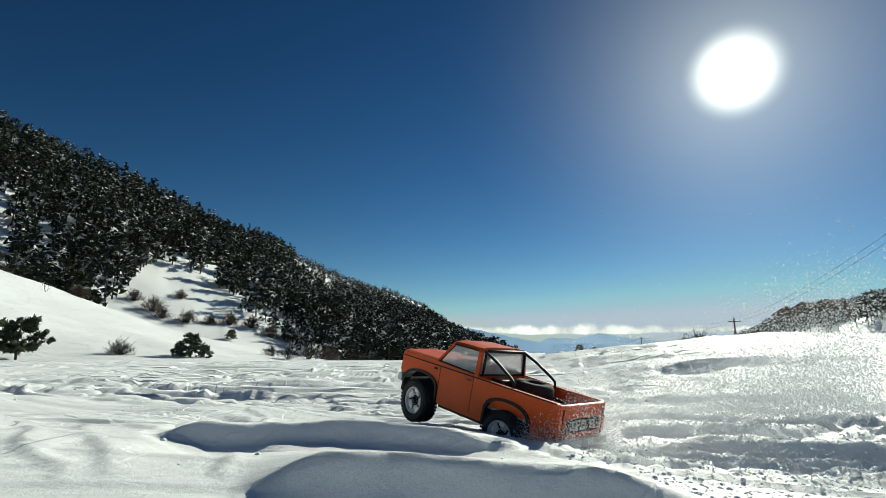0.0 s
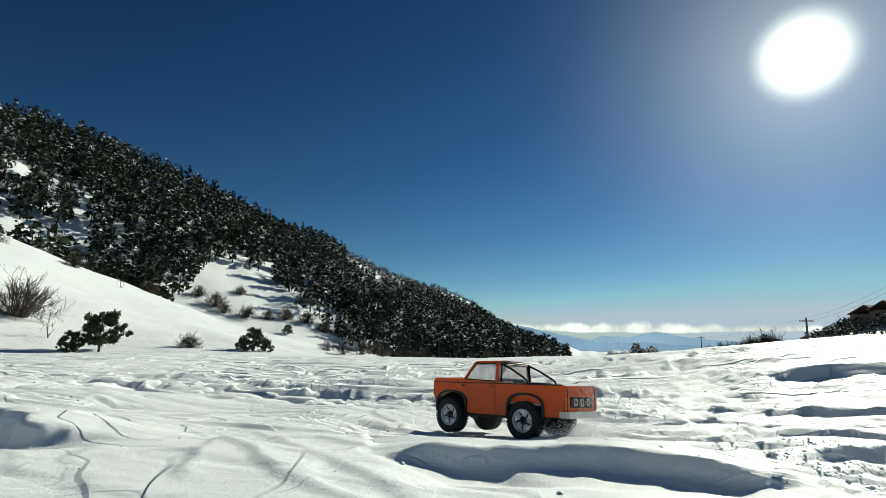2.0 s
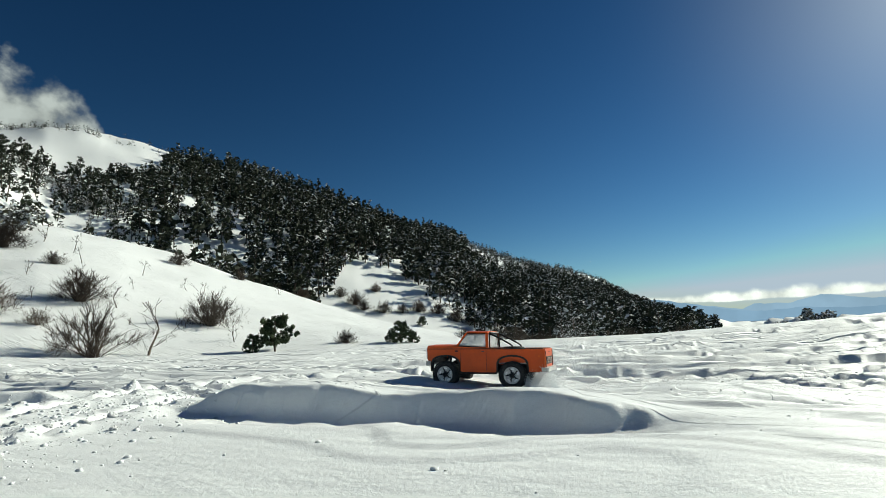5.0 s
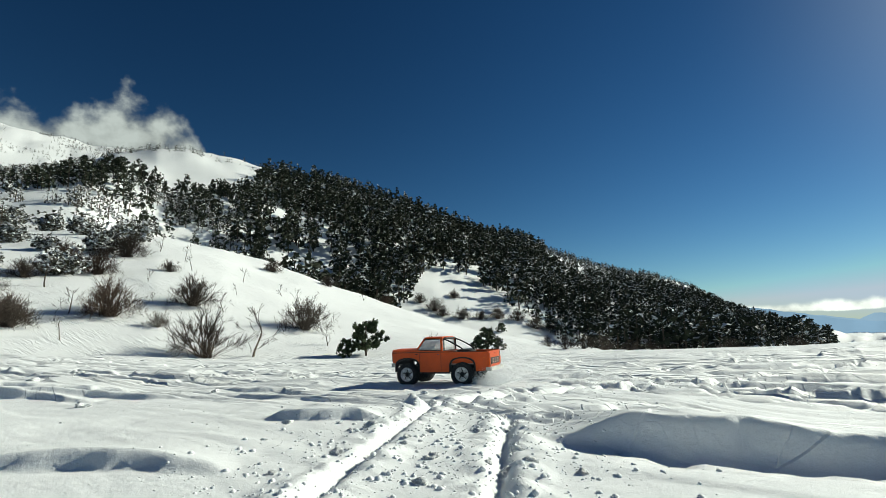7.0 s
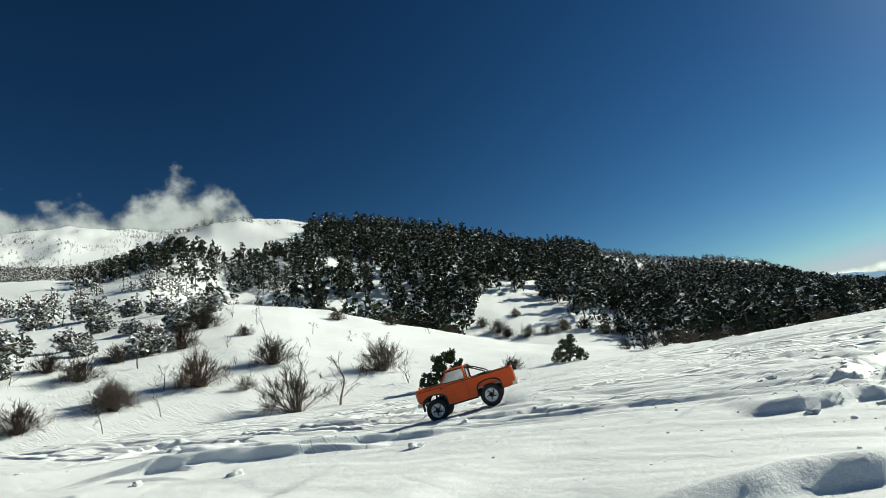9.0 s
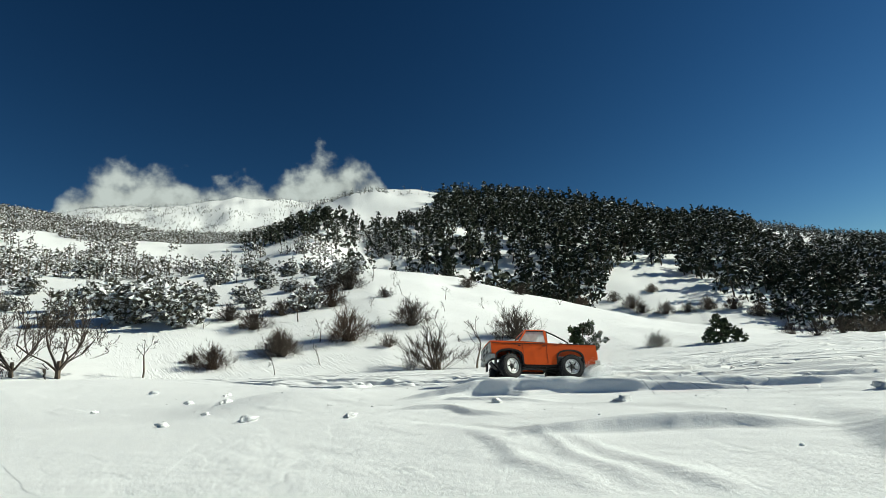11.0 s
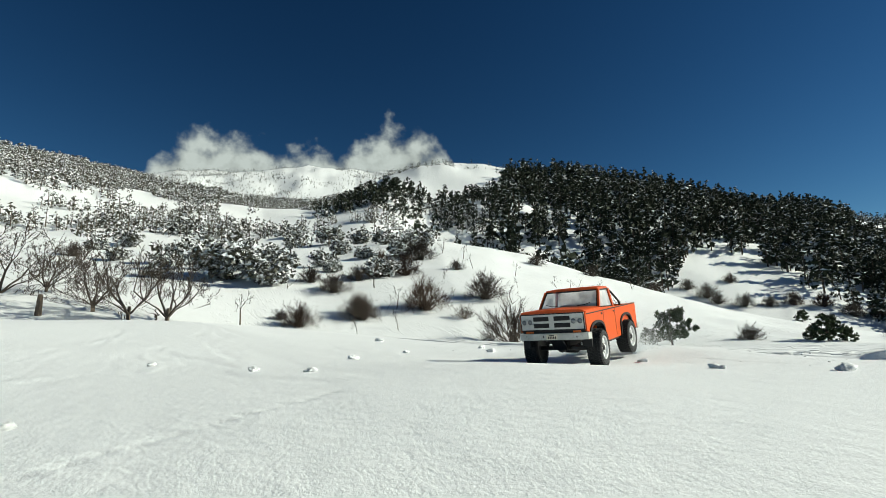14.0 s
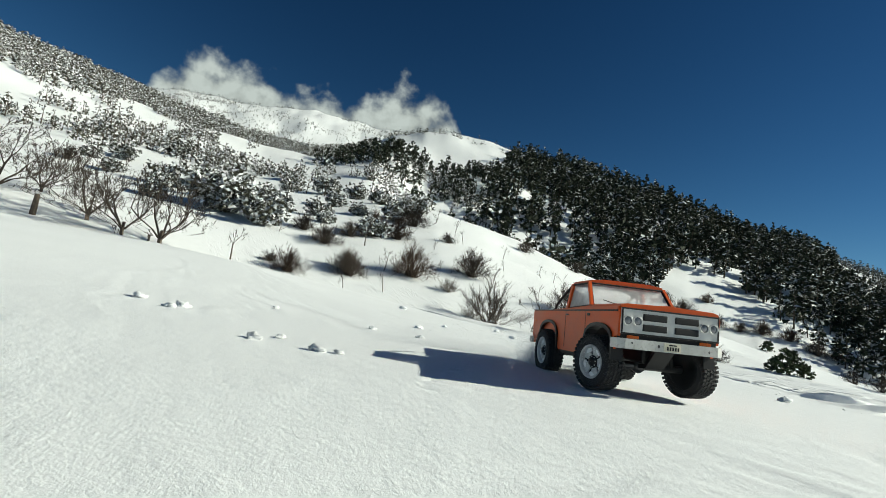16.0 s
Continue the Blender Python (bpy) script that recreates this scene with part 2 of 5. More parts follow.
def slab(bm, outline, axis, a, b):
    """Extrudes a closed outline of two coordinates along an axis from a to b."""
    def at(p, q):
        return (q, p[0], p[1]) if axis == "x" else (p[0], q, p[1]) if axis == "y" else (p[0], p[1], q)
    lo, hi = [bm.verts.new(at(p, a)) for p in outline], [bm.verts.new(at(p, b)) for p in outline]
    bm.faces.new(lo), bm.faces.new(hi[::-1])
    for i in range(len(outline)):
        j = (i + 1) % len(outline)
        bm.faces.new((lo[i], hi[i], hi[j], lo[j]))
    return bm


def tube(bm, pts, r0, r1=None, sides=8):
    """A round bar through points, tapering from r0 to r1."""
    pts = [Vector(p) for p in pts]
    r1 = r0 if r1 is None else r1
    rings = []
    for i, p in enumerate(pts):
        d = (pts[min(i + 1, len(pts) - 1)] - pts[max(i - 1, 0)]).normalized()
        s = d.cross(Vector((0.3, 0.2, 1)) if abs(d.z) < 0.9 else Vector((1, 0, 0))).normalized()
        u = s.cross(d)
        r = r0 + (r1 - r0) * i / max(1, len(pts) - 1)
        rings.append([bm.verts.new(p + (s * math.cos(k * math.tau / sides) + u * math.sin(k * math.tau / sides)) * r) for k in range(sides)])
    for a, b in zip(rings, rings[1:]):
        for k in range(sides):
            bm.faces.new((a[k], a[(k + 1) % sides], b[(k + 1) % sides], b[k]))
    bm.faces.new(rings[0][::-1]), bm.faces.new(rings[-1])
    return bm


def lathe(bm, profile, sides=28, axis="x"):
    """Turns a profile of (along, radius) about an axis; the profile is open or ends on the axis."""
    rings = []
    for a, r in profile:
        ring = []
        for k in range(sides):
            c, s = math.cos(k * math.tau / sides) * r, math.sin(k * math.tau / sides) * r
            ring.append(bm.verts.new((a, c, s) if axis == "x" else (c, a, s) if axis == "y" else (c, s, a)))
        rings.append(ring)
    for a, b in zip(rings, rings[1:]):
        for k in range(sides):
            bm.faces.new((a[k], a[(k + 1) % sides], b[(k + 1) % sides], b[k]))
    return bm


TRUCK = [
    (0, 0.108, 1.522, -0.020, 10.5, 1.3, 46.3),
    (0.5, 0.052, 1.587, 0.006, 0.5, -2.7, 44.4),
    (1, -0.040, 1.693, -0.007, -14.5, 1.3, 41.9),
    (1.5, -0.189, 1.868, -0.048, -3.4, 7.7, 47.3),
    (2, -0.330, 2.041, -0.082, -3.3, 4.0, 53.9),
    (2.5, -0.514, 2.168, -0.093, -2.1, 3.2, 62.4),
    (3, -0.760, 2.330, -0.082, 7.4, 5.3, 71.9),
    (3.5, -0.996, 2.402, -0.079, -1.1, 1.3, 71.6),
    (4, -1.274, 2.487, -0.093, -6.6, 1.1, 76.7),
    (4.5, -1.623, 2.532, -0.110, 0.5, 2.9, 85.4),
    (7, -3.441, 2.595, -0.043, -0.7, -0.4, 97.7),
    (7.5, -3.848, 2.615, -0.049, 2.1, 1.9, 117.6),
    (8, -4.098, 2.507, -0.023, 6.5, -0.5, 111.6),
    (8.5, -4.413, 2.412, -0.037, 1.2, 1.4, 133.0),
    (9, -4.645, 2.355, -0.047, -6.4, -0.5, 117.8),
    (9.5, -4.880, 2.188, -0.054, 2.6, 1.7, 133.3),
    (10, -5.117, 2.051, -0.058, 3.2, 5.0, 132.1),
    (12.5, -5.790, 0.707, 0.110, 17.3, 11.4, 183.6),
    (13, -5.942, 0.512, 0.088, 1.2, -1.5, 180.4),
    (13.5, -5.966, 0.250, 0.081, -7.0, 0.4, 188.7),
    (14, -5.940, -0.033, 0.072, -5.5, 0.4, 200.7),
    (14.5, -5.857, -0.336, 0.081, 0.9, 0.9, 215.2),
    (15, -5.729, -0.539, 0.092, 0.0, 2.6, 224.6),
    (15.5, -5.502, -0.757, 0.097, 3.0, 2.3, 235.4),
    (16, -5.209, -0.945, 0.091, 1.9, 2.3, 242.3),
]


# ---- the lie of the land ----
HUB = np.array((-2.3, 0.0))          # the middle of the snowfield


def hashed(ix, iy, seed):
    h = (ix.astype(np.int64) * 374761393 + iy.astype(np.int64) * 668265263 + seed * 1442695041) & 0xFFFFFFFF
    h = ((h ^ (h >> 13)) * 1274126177) & 0xFFFFFFFF
    return ((h ^ (h >> 16)) & 0xFFFF) / 65535.0


def vnoise(x, y, seed=0):
    """Smooth noise, 0 to 1, with cells one unit wide."""
    ix, iy = np.floor(x), np.floor(y)
    fx, fy = x - ix, y - iy
    fx, fy = fx * fx * fx * (fx * (fx * 6 - 15) + 10), fy * fy * fy * (fy * (fy * 6 - 15) + 10)
    a, b = hashed(ix, iy, seed), hashed(ix + 1, iy, seed)
    c, d = hashed(ix, iy + 1, seed), hashed(ix + 1, iy + 1, seed)
    return a + (b - a) * fx + (c - a) * fy + (a - b - c + d) * fx * fy


def fbm(x, y, seed=0, octaves=4):
    out, amp, tot = 0.0, 1.0, 0.0
    for o in range(octaves):
        out, tot = out + amp * vnoise(x * 2**o + 17.3 * o, y * 2**o - 9.1 * o, seed + o), tot + amp
        amp *= 0.5
    return out / tot


def smooth(a, b, x):
    t = np.clip((x - a) / (b - a), 0, 1)
    return t * t * (3 - 2 * t)


def table(az, rows):
    return np.interp(az, [r[0] for r in rows], [r[1] for r in rows])


# skylines as azimuth and elevation in degrees
EDGE = ((-180, 0.2), (-70, 1.5), (-41, 1.8), (-33, 0.8), (-27.5, 0), (-19.5, -0.8), (-13, -1.2), (-7, -1.6), (5, -1.9), (12, -2.1), (30, -2.05), (40, -2.3), (52, -1.9), (60, -1.3), (68, -0.8), (78, -0.1), (88, 1), (95, 1.6), (120, 1.6), (180, 0.2))
CREST = ((-180, 0), (-80, 1.0), (-45, 1.5), (-33, 0.5), (-27, -0.4), (-10, -2.2), (8, -2.2), (16, -1.7), (20, -0.8), (25, 0.3), (29, 1.3), (34, 2.9), (39, 4.6), (44, 6.3), (48.5, 7.9), (53, 9.3), (59, 10.4), (66, 10.4), (75, 9.6), (90, 8.5), (110, 7), (180, 0))
MAIN = ((-180, 1), (-100, 2), (-70, 4.5), (-60, 5.6), (-41.5, 4.6), (-39, 3.6), (-37, 3.4), (-34, 2.2), (-31.5, 0.9), (-29, -0.8), (-12, -2.6), (-9.5, -2.0), (-7.4, -0.9), (-5, 0.3), (-1, 2.2), (2, 4.1), (6.5, 5.8), (11, 6.6), (14.5, 8.0), (19.5, 10.1), (24.5, 11.6), (28.5, 13.3), (32.5, 14.7), (37, 16.0), (42, 17.1), (46, 17.7), (48.5, 18.6), (52, 19.3), (56, 19.5), (60, 19.3), (63.5, 18.3), (67, 16.0), (72, 14.4), (78, 14.2), (84, 14.9), (90, 15.7), (95, 16.3), (110, 17), (140, 8), (180, 1))
FARSKY = ((-180, -3), (28, -3), (40, 4), (55, 12), (62, 18.3), (66, 18.4), (70, 18.8), (73, 18.9), (77, 18.1), (82, 17.5), (87, 16.8), (92, 15), (110, 10), (180, 0))
REACH = ((-180, 300), (-32, 260), (-28, 500), (-12, 1000), (-7, 950), (2, 800), (11, 600), (20, 480), (30, 410), (84, 400), (100, 380), (180, 300))
# gentle hollows and swells of the snowfield
SWELLS = ((-0.6, 2.2, -0.041), (-1.4, 2.5, -0.018), (-3.6, 2.6, 0.037), (-4.6, 2.3, -0.042), (-5.7, 0.6, 0.014), (-5.6, -0.5, 0.016), (-3.0, 1.0, 0.022), (-0.5, 0.8, 0.074))

# where the truck has run: slight rises and dips under its way
PRESSED = ((0.05, 1.59, 0.006), (-0.04, 1.69, 0.012), (-0.19, 1.87, -0.006), (-0.33, 2.04, -0.012), (-0.51, 2.17, -0.023), (-0.76, 2.33, -0.001), (-1.00, 2.40, 0.034), (-1.27, 2.49, 0.005), (-1.62, 2.53, -0.038), (-3.44, 2.59, -0.014), (-3.85, 2.62, -0.004), (-4.10, 2.51, -0.000), (-4.41, 2.41, 0.030), (-4.65, 2.35, -0.005), (-4.88, 2.19, -0.005), (-5.12, 2.05, -0.029), (-5.79, 0.71, -0.027), (-5.94, 0.51, 0.062), (-5.97, 0.25, 0.014), (-5.94, -0.03, -0.057), (-5.86, -0.34, 0.011), (-5.73, -0.54, 0.023), (-5.50, -0.76, -0.020), (-5.21, -0.94, 0.022))


def rise(az, rows):
    return np.tan(np.radians(table(az, rows)))


def land(x, y):
    """Height of the ground, without the fine drifts."""
    x, y = np.asarray(x, float), np.asarray(y, float)
    r = np.hypot(x - HUB[0], y - HUB[1])
    az = np.degrees(np.arctan2(-(x - HUB[0]), y - HUB[1]))
    near = 0.0134 - 0.0053 * x - 0.0129 * y + 0.0005 * x * x + 0.0013 * x * y - 0.0038 * y * y
    for cx, cy, h in SWELLS:
        near = near + h * np.exp(-((x - cx) ** 2 + (y - cy) ** 2) / 1.28)
    for cx, cy, h in PRESSED:
        near = near + h * np.exp(-((x - cx) ** 2 + (y - cy) ** 2) / 0.2178)
    ze = 0.21 + 14 * rise(az, EDGE)
    line = 0.03 + (ze - 0.03) * r / 14
    w = smooth(4.0, 9.0, r)
    near = np.where(r < 9.5, near, 0) * (1 - w) + line * w
    reach = table(az, REACH)
    zc = 0.21 + 100 * rise(az, CREST)
    open_side = smooth(58, 68, az) * (1 - smooth(120, 140, az))
    right = 1 - smooth(-31, -26, az)
    zs = reach * rise(az, MAIN)
    base = 0.21 + 30 * np.tan(np.radians(table(az, EDGE) - 0.8))
    zback = np.where(zc > 0, zc - 3.5 - 0.03 * zc, zc - 1) * (1 - open_side) + (zc + (zs - zc) * 0.07) * open_side
    zfoot = np.minimum(zback + 2.0, 160 * rise(az, CREST) - 1.0) * (1 - open_side) + (zc + (zs - zc) * 0.19) * open_side
    zfoot = zfoot * (1 - right) + zs * 0.45 * right
    rf = 1000.0
    zf = np.maximum(rf * rise(az, FARSKY), 0.55 * zs * (az > 20) - 8)
    knots = ((14.0, ze), (22.0, ze * 0.5 + base * 0.5 - 0.5), (31.0, base), (62.0, base + (zc - base) * 0.47), (100.0, zc), (124.0, zback), (160.0, zfoot),
             (0.45 * reach + 80, zfoot + (zs - zfoot) * 0.44), (reach, zs), (1.22 * reach, zs - 0.06 * reach), (np.maximum(rf, 1.35 * reach), zf), (1700.0, zf - 70), (4600.0, np.full_like(r, -40.0)))
    out = line
    for (ra, za), (rb, zb) in zip(knots, knots[1:]):
        t = np.clip((r - ra) / (rb - ra), 0, 1)
        t = 0.65 * t + 0.35 * t * t * (3 - 2 * t)
        out = np.where(r >= ra, za + (zb - za) * t, out)
    rough = smooth(45, 130, r) * np.minimum(r, 700) * 0.022
    out = out + rough * (fbm(x / 38, y / 38, 5, 4) - 0.5) + smooth(20, 60, r) * 1.2 * (fbm(x / 11, y / 11, 8, 3) - 0.5)
    return np.where(r < 14, near, out)


# ---- wind-carved drifts ----
# x, y of the ledge's middle, way it runs (degrees), length, depth, height
DRIFTS = [
    (-3.6, 3.2, 8, 1.0, 0.3, 0.04), (-4.33, 1.25, 25, 0.8, 0.2, 0.034),
    (-4.75, 0.95, 32, 1.2, 0.4, 0.050), (-2.95, 0.55, 30, 0.5, 0.16, 0.034), (0.9, 1.9, 10, 0.9, 0.3, 0.045),
    (1.7, 3.0, -12, 1.5, 0.45, 0.060), (2.6, 4.6, -8, 2.2, 0.6, 0.075), (0.4, 4.2, 4, 1.4, 0.4, 0.050),
    (-4.1, 0.35, 35, 0.5, 0.15, 0.028), (-1.2, 4.6, 6, 1.6, 0.4, 0.050), (-3.1, 4.4, 20, 1.4, 0.4, 0.045),
]


def drift(x, y, cx, cy, turn, length, depth, h, seed):
    a = radians(turn)
    u, v = (x - cx) * math.cos(a) + (y - cy) * math.sin(a), -(x - cx) * math.sin(a) + (y - cy) * math.cos(a)
    v = v + 0.10 * depth * (fbm(u / (0.22 * length) + seed, u * 0 + seed, seed, 3) - 0.5) * 2 + 0.25 * depth * (2 * u / length) ** 2
    ends = np.clip(1 - (2 * u / length) ** 2, 0, 1)
    lip = smooth(-0.022, 0.012, v)
    return h * ends**0.8 * lip * np.exp(-np.maximum(v, 0) / depth * 1.6)


def carving(x, y):
    """Fine relief of the snowfield: ledges, ripples and crust."""
    r = np.hypot(x - HUB[0], y - HUB[1])
    a = radians(-8)
    u, v = x * math.cos(a) + y * math.sin(a), -x * math.sin(a) + y * math.cos(a)
    warp = fbm(x / 1.1, y / 1.1, 31, 3) - 0.5
    # layered crust with thin steps that follow the swells
    s = fbm(u / 1.9 + warp * 0.5, v / 0.75 + warp * 0.8, 41, 3) * 9
    f = s - np.floor(s)
    steps = (np.floor(s) + smooth(0.86, 0.98, f) - s) / 9
    where = 0.25 + 0.75 * smooth(0.40, 0.56, fbm(x / 1.7, y / 1.7, 47, 2))
    z = 0.17 * steps * where + 0.04 * (s / 9 - 0.5)
    # wind ledges in terraces, steep on one side, larger away from the trodden part
    far = smooth(2.3, 5.0, np.hypot(x + 1.8, y + 0.8))
    coarse = smooth(0.6, 2.6, np.maximum(np.maximum(x - 1.4, y - 2.6), np.maximum(-7 - x, -1.9 - y)))
    for k, (su, sv, hh, lev) in enumerate(((3.0, 0.32, 0.040, 6), (1.3, 0.14, 0.016, 6), (5.0, 0.8, 0.060, 5))):
        n = fbm(u / su + 3 * k + 0.5 * warp, v / sv + 0.9 * warp, 60 + k, 3) * lev
        f = n - np.floor(n)
        hh = hh * (1 - 0.8 * coarse) if k < 2 else hh
        z = z + hh * (smooth(0.82, 0.96, f) - f) * (0.22 + 1.0 * far) * (0.3 + 0.7 * smooth(0.38, 0.55, fbm(x / 2.6 + k, y / 1.6, 66 + k, 2)))
    z = z + 0.012 * (fbm(u / 0.30, v / 0.10, 71, 3) - 0.5) + 0.004 * (fbm(x / 0.05, y / 0.05, 73, 2) - 0.5)
    calm = smooth(3.9, 4.9, -x) * (1 - smooth(0.9, 2.5, y))
    calm = np.maximum(0.96 * calm, 0.78 * (1 - smooth(0.9, 1.7, y)) * smooth(-0.8, -0.2, -x))
    z = z * (1 - calm)
    way = np.full_like(x, 9.0)
    for p, q in zip(TRUCK, TRUCK[1:]):
        ux, uy = q[1] - p[1], q[2] - p[2]
        t = np.clip(((x - p[1]) * ux + (y - p[2]) * uy) / (ux * ux + uy * uy), 0, 1)
        way = np.minimum(way, np.hypot(x - p[1] - t * ux, y - p[2] - t * uy))
    z = z * (0.35 + 0.65 * smooth(0.12, 0.40, way))
    for k, d in enumerate(DRIFTS):
        cx, cy, turn, length, depth, h = d
        m = (np.abs(x - cx) < length) & (np.abs(y - cy) < length)
        z[m] += drift(x[m], y[m], cx, cy, turn, length, depth, h, 3 + k)
    # thin steps of peeled crust
    for pts, h, back in PEELS:
        best, side, along = np.full_like(x, 9.0), np.zeros_like(x), np.zeros_like(x)
        for k, ((ax, ay), (bx, by)) in enumerate(zip(pts, pts[1:])):
            ux, uy = bx - ax, by - ay
            t = np.clip(((x - ax) * ux + (y - ay) * uy) / (ux * ux + uy * uy), 0, 1)
            d = np.hypot(x - ax - t * ux, y - ay - t * uy)
            m = d < best
            best, along = np.where(m, d, best), np.where(m, (k + t) / (len(pts) - 1), along)
            side = np.where(m, np.sign(ux * (y - ay) - uy * (x - ax)), side)
        sd = best * side + (0.008 + 1.4 * h) * (fbm(x / 0.15, y / 0.15, 83, 4) - 0.5) + 3.6 * max(h - 0.012, 0) * (fbm(x / 0.42, y / 0.42, 85, 2) - 0.5)
        face = max(0.009, 0.42 * h if h > 0.03 else 0)
        if h > 0.03:                  # the hollow that the wind scoops out before a lip
            z = z - 0.6 * h * np.exp(-(((sd + 0.08) / 0.075) ** 2)) * smooth(0, 0.25, along) * smooth(0, 0.34, 1 - along)
        z = z + (0.8 if h > 0.03 else 1) * h * smooth(-face, 0.009, sd) * np.exp(-np.maximum(sd, 0) / back) * smooth(0, 0.2, along) * smooth(0, 0.34, 1 - along) * (0.55 + 0.9 * fbm(x / 0.30, y / 0.30, 87, 3))
    # the pitted line of a trail across the smooth crust
    for (ax, ay), (bx, by) in zip(TRAIL, TRAIL[1:]):
        for k in range(3):
            t = (k + 0.5) / 3
            px, py = ax + (bx - ax) * t + 0.010 * math.sin(9 * k + 40 * ax), ay + (by - ay) * t + 0.010 * math.cos(7 * k + 30 * ay)
            m = (np.abs(x - px) < 0.06) & (np.abs(y - py) < 0.06)
            z[m] -= 0.0055 * np.exp(-((x[m] - px) ** 2 + (y[m] - py) ** 2) / 0.00007)
    # old ruts, churned by earlier passes
    for pts, wide, deep in RUTS:
        d = np.full_like(x, 9.0)
        for (ax, ay), (bx, by) in zip(pts, pts[1:]):
            ux, uy = bx - ax, by - ay
            t = np.clip(((x - ax) * ux + (y - ay) * uy) / (ux * ux + uy * uy), 0, 1)
            d = np.minimum(d, np.hypot(x - ax - t * ux, y - ay - t * uy))
        d = d + 0.30 * wide * (fbm(x / 0.09, y / 0.09, 93, 2) - 0.5)
        lump = np.abs(fbm(x / 0.085, y / 0.085, 91, 3) - 0.5) * 1.5 + 0.5 * np.abs(fbm(x / 0.034, y / 0.034, 92, 2) - 0.5) - 0.15
        bank = max(wide, 0.026)
        z = z - deep * (1 - smooth(wide * 0.35, wide * 1.05, d)) + (0.030 * lump + 0.003) * smooth(wide * 0.6, bank * 1.3, d) * (1 - smooth(bank * 1.5, bank * 3.8, d))
    return z * (1 - smooth(12.5, 14, r))


# broken lips and thin steps of peeled crust: line, height and reach behind it
PEELS = (
    (((-0.58, 0.99), (-0.42, 1.03), (-0.20, 1.07), (0.04, 1.08), (0.30, 1.16)), 0.044, 0.24),
    (((-0.24, 0.60), (-0.05, 0.66), (0.17, 0.69), (0.42, 0.76)), 0.056, 0.20),
    (((-2.42, 1.12), (-2.10, 1.24), (-1.75, 1.22), (-1.40, 1.18), (-1.08, 1.20)), 0.068, 0.34),
    (((-3.76, 0.19), (-3.62, 0.26), (-3.50, 0.30), (-3.34, 0.31)), 0.054, 0.22),
    (((-3.08, 1.02), (-2.75, 1.13)), 0.030, 0.16),
    (((-1.37, 1.66), (-0.86, 1.09), (-0.67, 0.83), (-0.49, 0.69), (-0.43, 0.59)), 0.008, 0.05),
    (((-1.16, 1.70), (-0.78, 1.12), (-0.54, 0.84), (-0.44, 0.70), (-0.38, 0.60)), 0.007, 0.05),
    (((-0.47, 0.94), (-0.36, 0.91), (-0.32, 0.80), (-0.29, 0.69), (-0.24, 0.63)), 0.007, 0.05),
    (((-0.91, 1.19), (-0.77, 1.28), (-0.66, 1.16), (-0.51, 1.13)), 0.007, 0.05),
    (((-1.01, 1.01), (-0.89, 0.99), (-0.81, 0.81), (-0.76, 0.75)), 0.007, 0.05),
    (((-4.57, 0.31), (-4.27, 0.23), (-4.10, 0.11), (-3.99, 0.05), (-3.89, 0.01)), 0.006, 0.04),
    (((-4.46, 0.22), (-4.28, 0.13), (-4.14, 0.04), (-3.96, -0.02)), 0.006, 0.04),
    (((-4.27, 0.26), (-4.06, 0.14), (-3.90, 0.07), (-3.84, 0.03)), 0.006, 0.04),
    (((-5.07, 0.50), (-5.00, 0.80), (-4.83, 0.84), (-4.65, 1.10)), 0.018, 0.10),
    (((-4.95, 0.36), (-4.79, 0.46), (-4.63, 0.40), (-4.45, 0.44)), 0.014, 0.08),
    (((-5.05, 0.62), (-4.85, 0.66), (-4.55, 0.72)), 0.012, 0.07),
    (((-5.50, 0.98), (-5.25, 1.16), (-5.02, 1.40), (-4.74, 1.80)), 0.060, 0.30),
)

TRAIL = ((-5.16, -1.56), (-5.24, -1.49), (-5.30, -1.42), (-5.36, -1.33), (-5.44, -1.24), (-5.53, -1.13))

# centre line of each old rut, half width and depth
RUTS = (
    (((-2.44, 0.35), (-2.51, 0.59), (-2.68, 1.04), (-2.86, 1.50)), 0.015, 0.018),
    (((-2.22, 0.40), (-2.30, 0.71), (-2.45, 1.11), (-2.55, 1.40)), 0.014, 0.018),
    (((-2.86, 1.50), (-2.75, 2.3), (-2.31, 3.8), (-0.8, 6.6)), 0.05, 0.03),
    (((-5.1, 5.8), (-2.9, 4.5), (-1.3, 3.5), (-0.27, 3.0), (0.6, 2.6)), 0.05, 0.02),
    (((0.35, 1.05), (0.8, 1.25), (1.5, 1.5), (2.4, 1.7)), 0.07, 0.03),
    (((0.45, 1.55), (1.0, 1.75), (1.7, 2.1), (2.8, 2.5)), 0.07, 0.03),
)


def spaced(lo, hi, core0, core1, step, grow, fine):
    """Grid lines, close together from core0 to core1 and wider outwards."""
    a, b = fine
    mid = list(np.arange(core0, a, step)) + list(np.arange(a, b, step * 0.58)) + list(np.arange(b, core1, step))
    left, s, p = [], step, core0
    while p > lo:
        s = min(s * grow, 0.22)
        p -= s
        left.append(p)
    right, s, p = [], step, mid[-1]
    while p < hi:
        s = min(s * grow, 0.22)
        p += s
        right.append(p)
    return np.array(left[::-1] + mid + right)


def grid_faces(nu, nv, start=0, closed=False):
    i, j = np.meshgrid(np.arange(nu - (0 if closed else 1)), np.arange(nv - 1), indexing="ij")
    i2 = (i + 1) % nu
    return np.stack([i * nv + j, i2 * nv + j, i2 * nv + j + 1, i * nv + j + 1], -1).reshape(-1, 4) + start


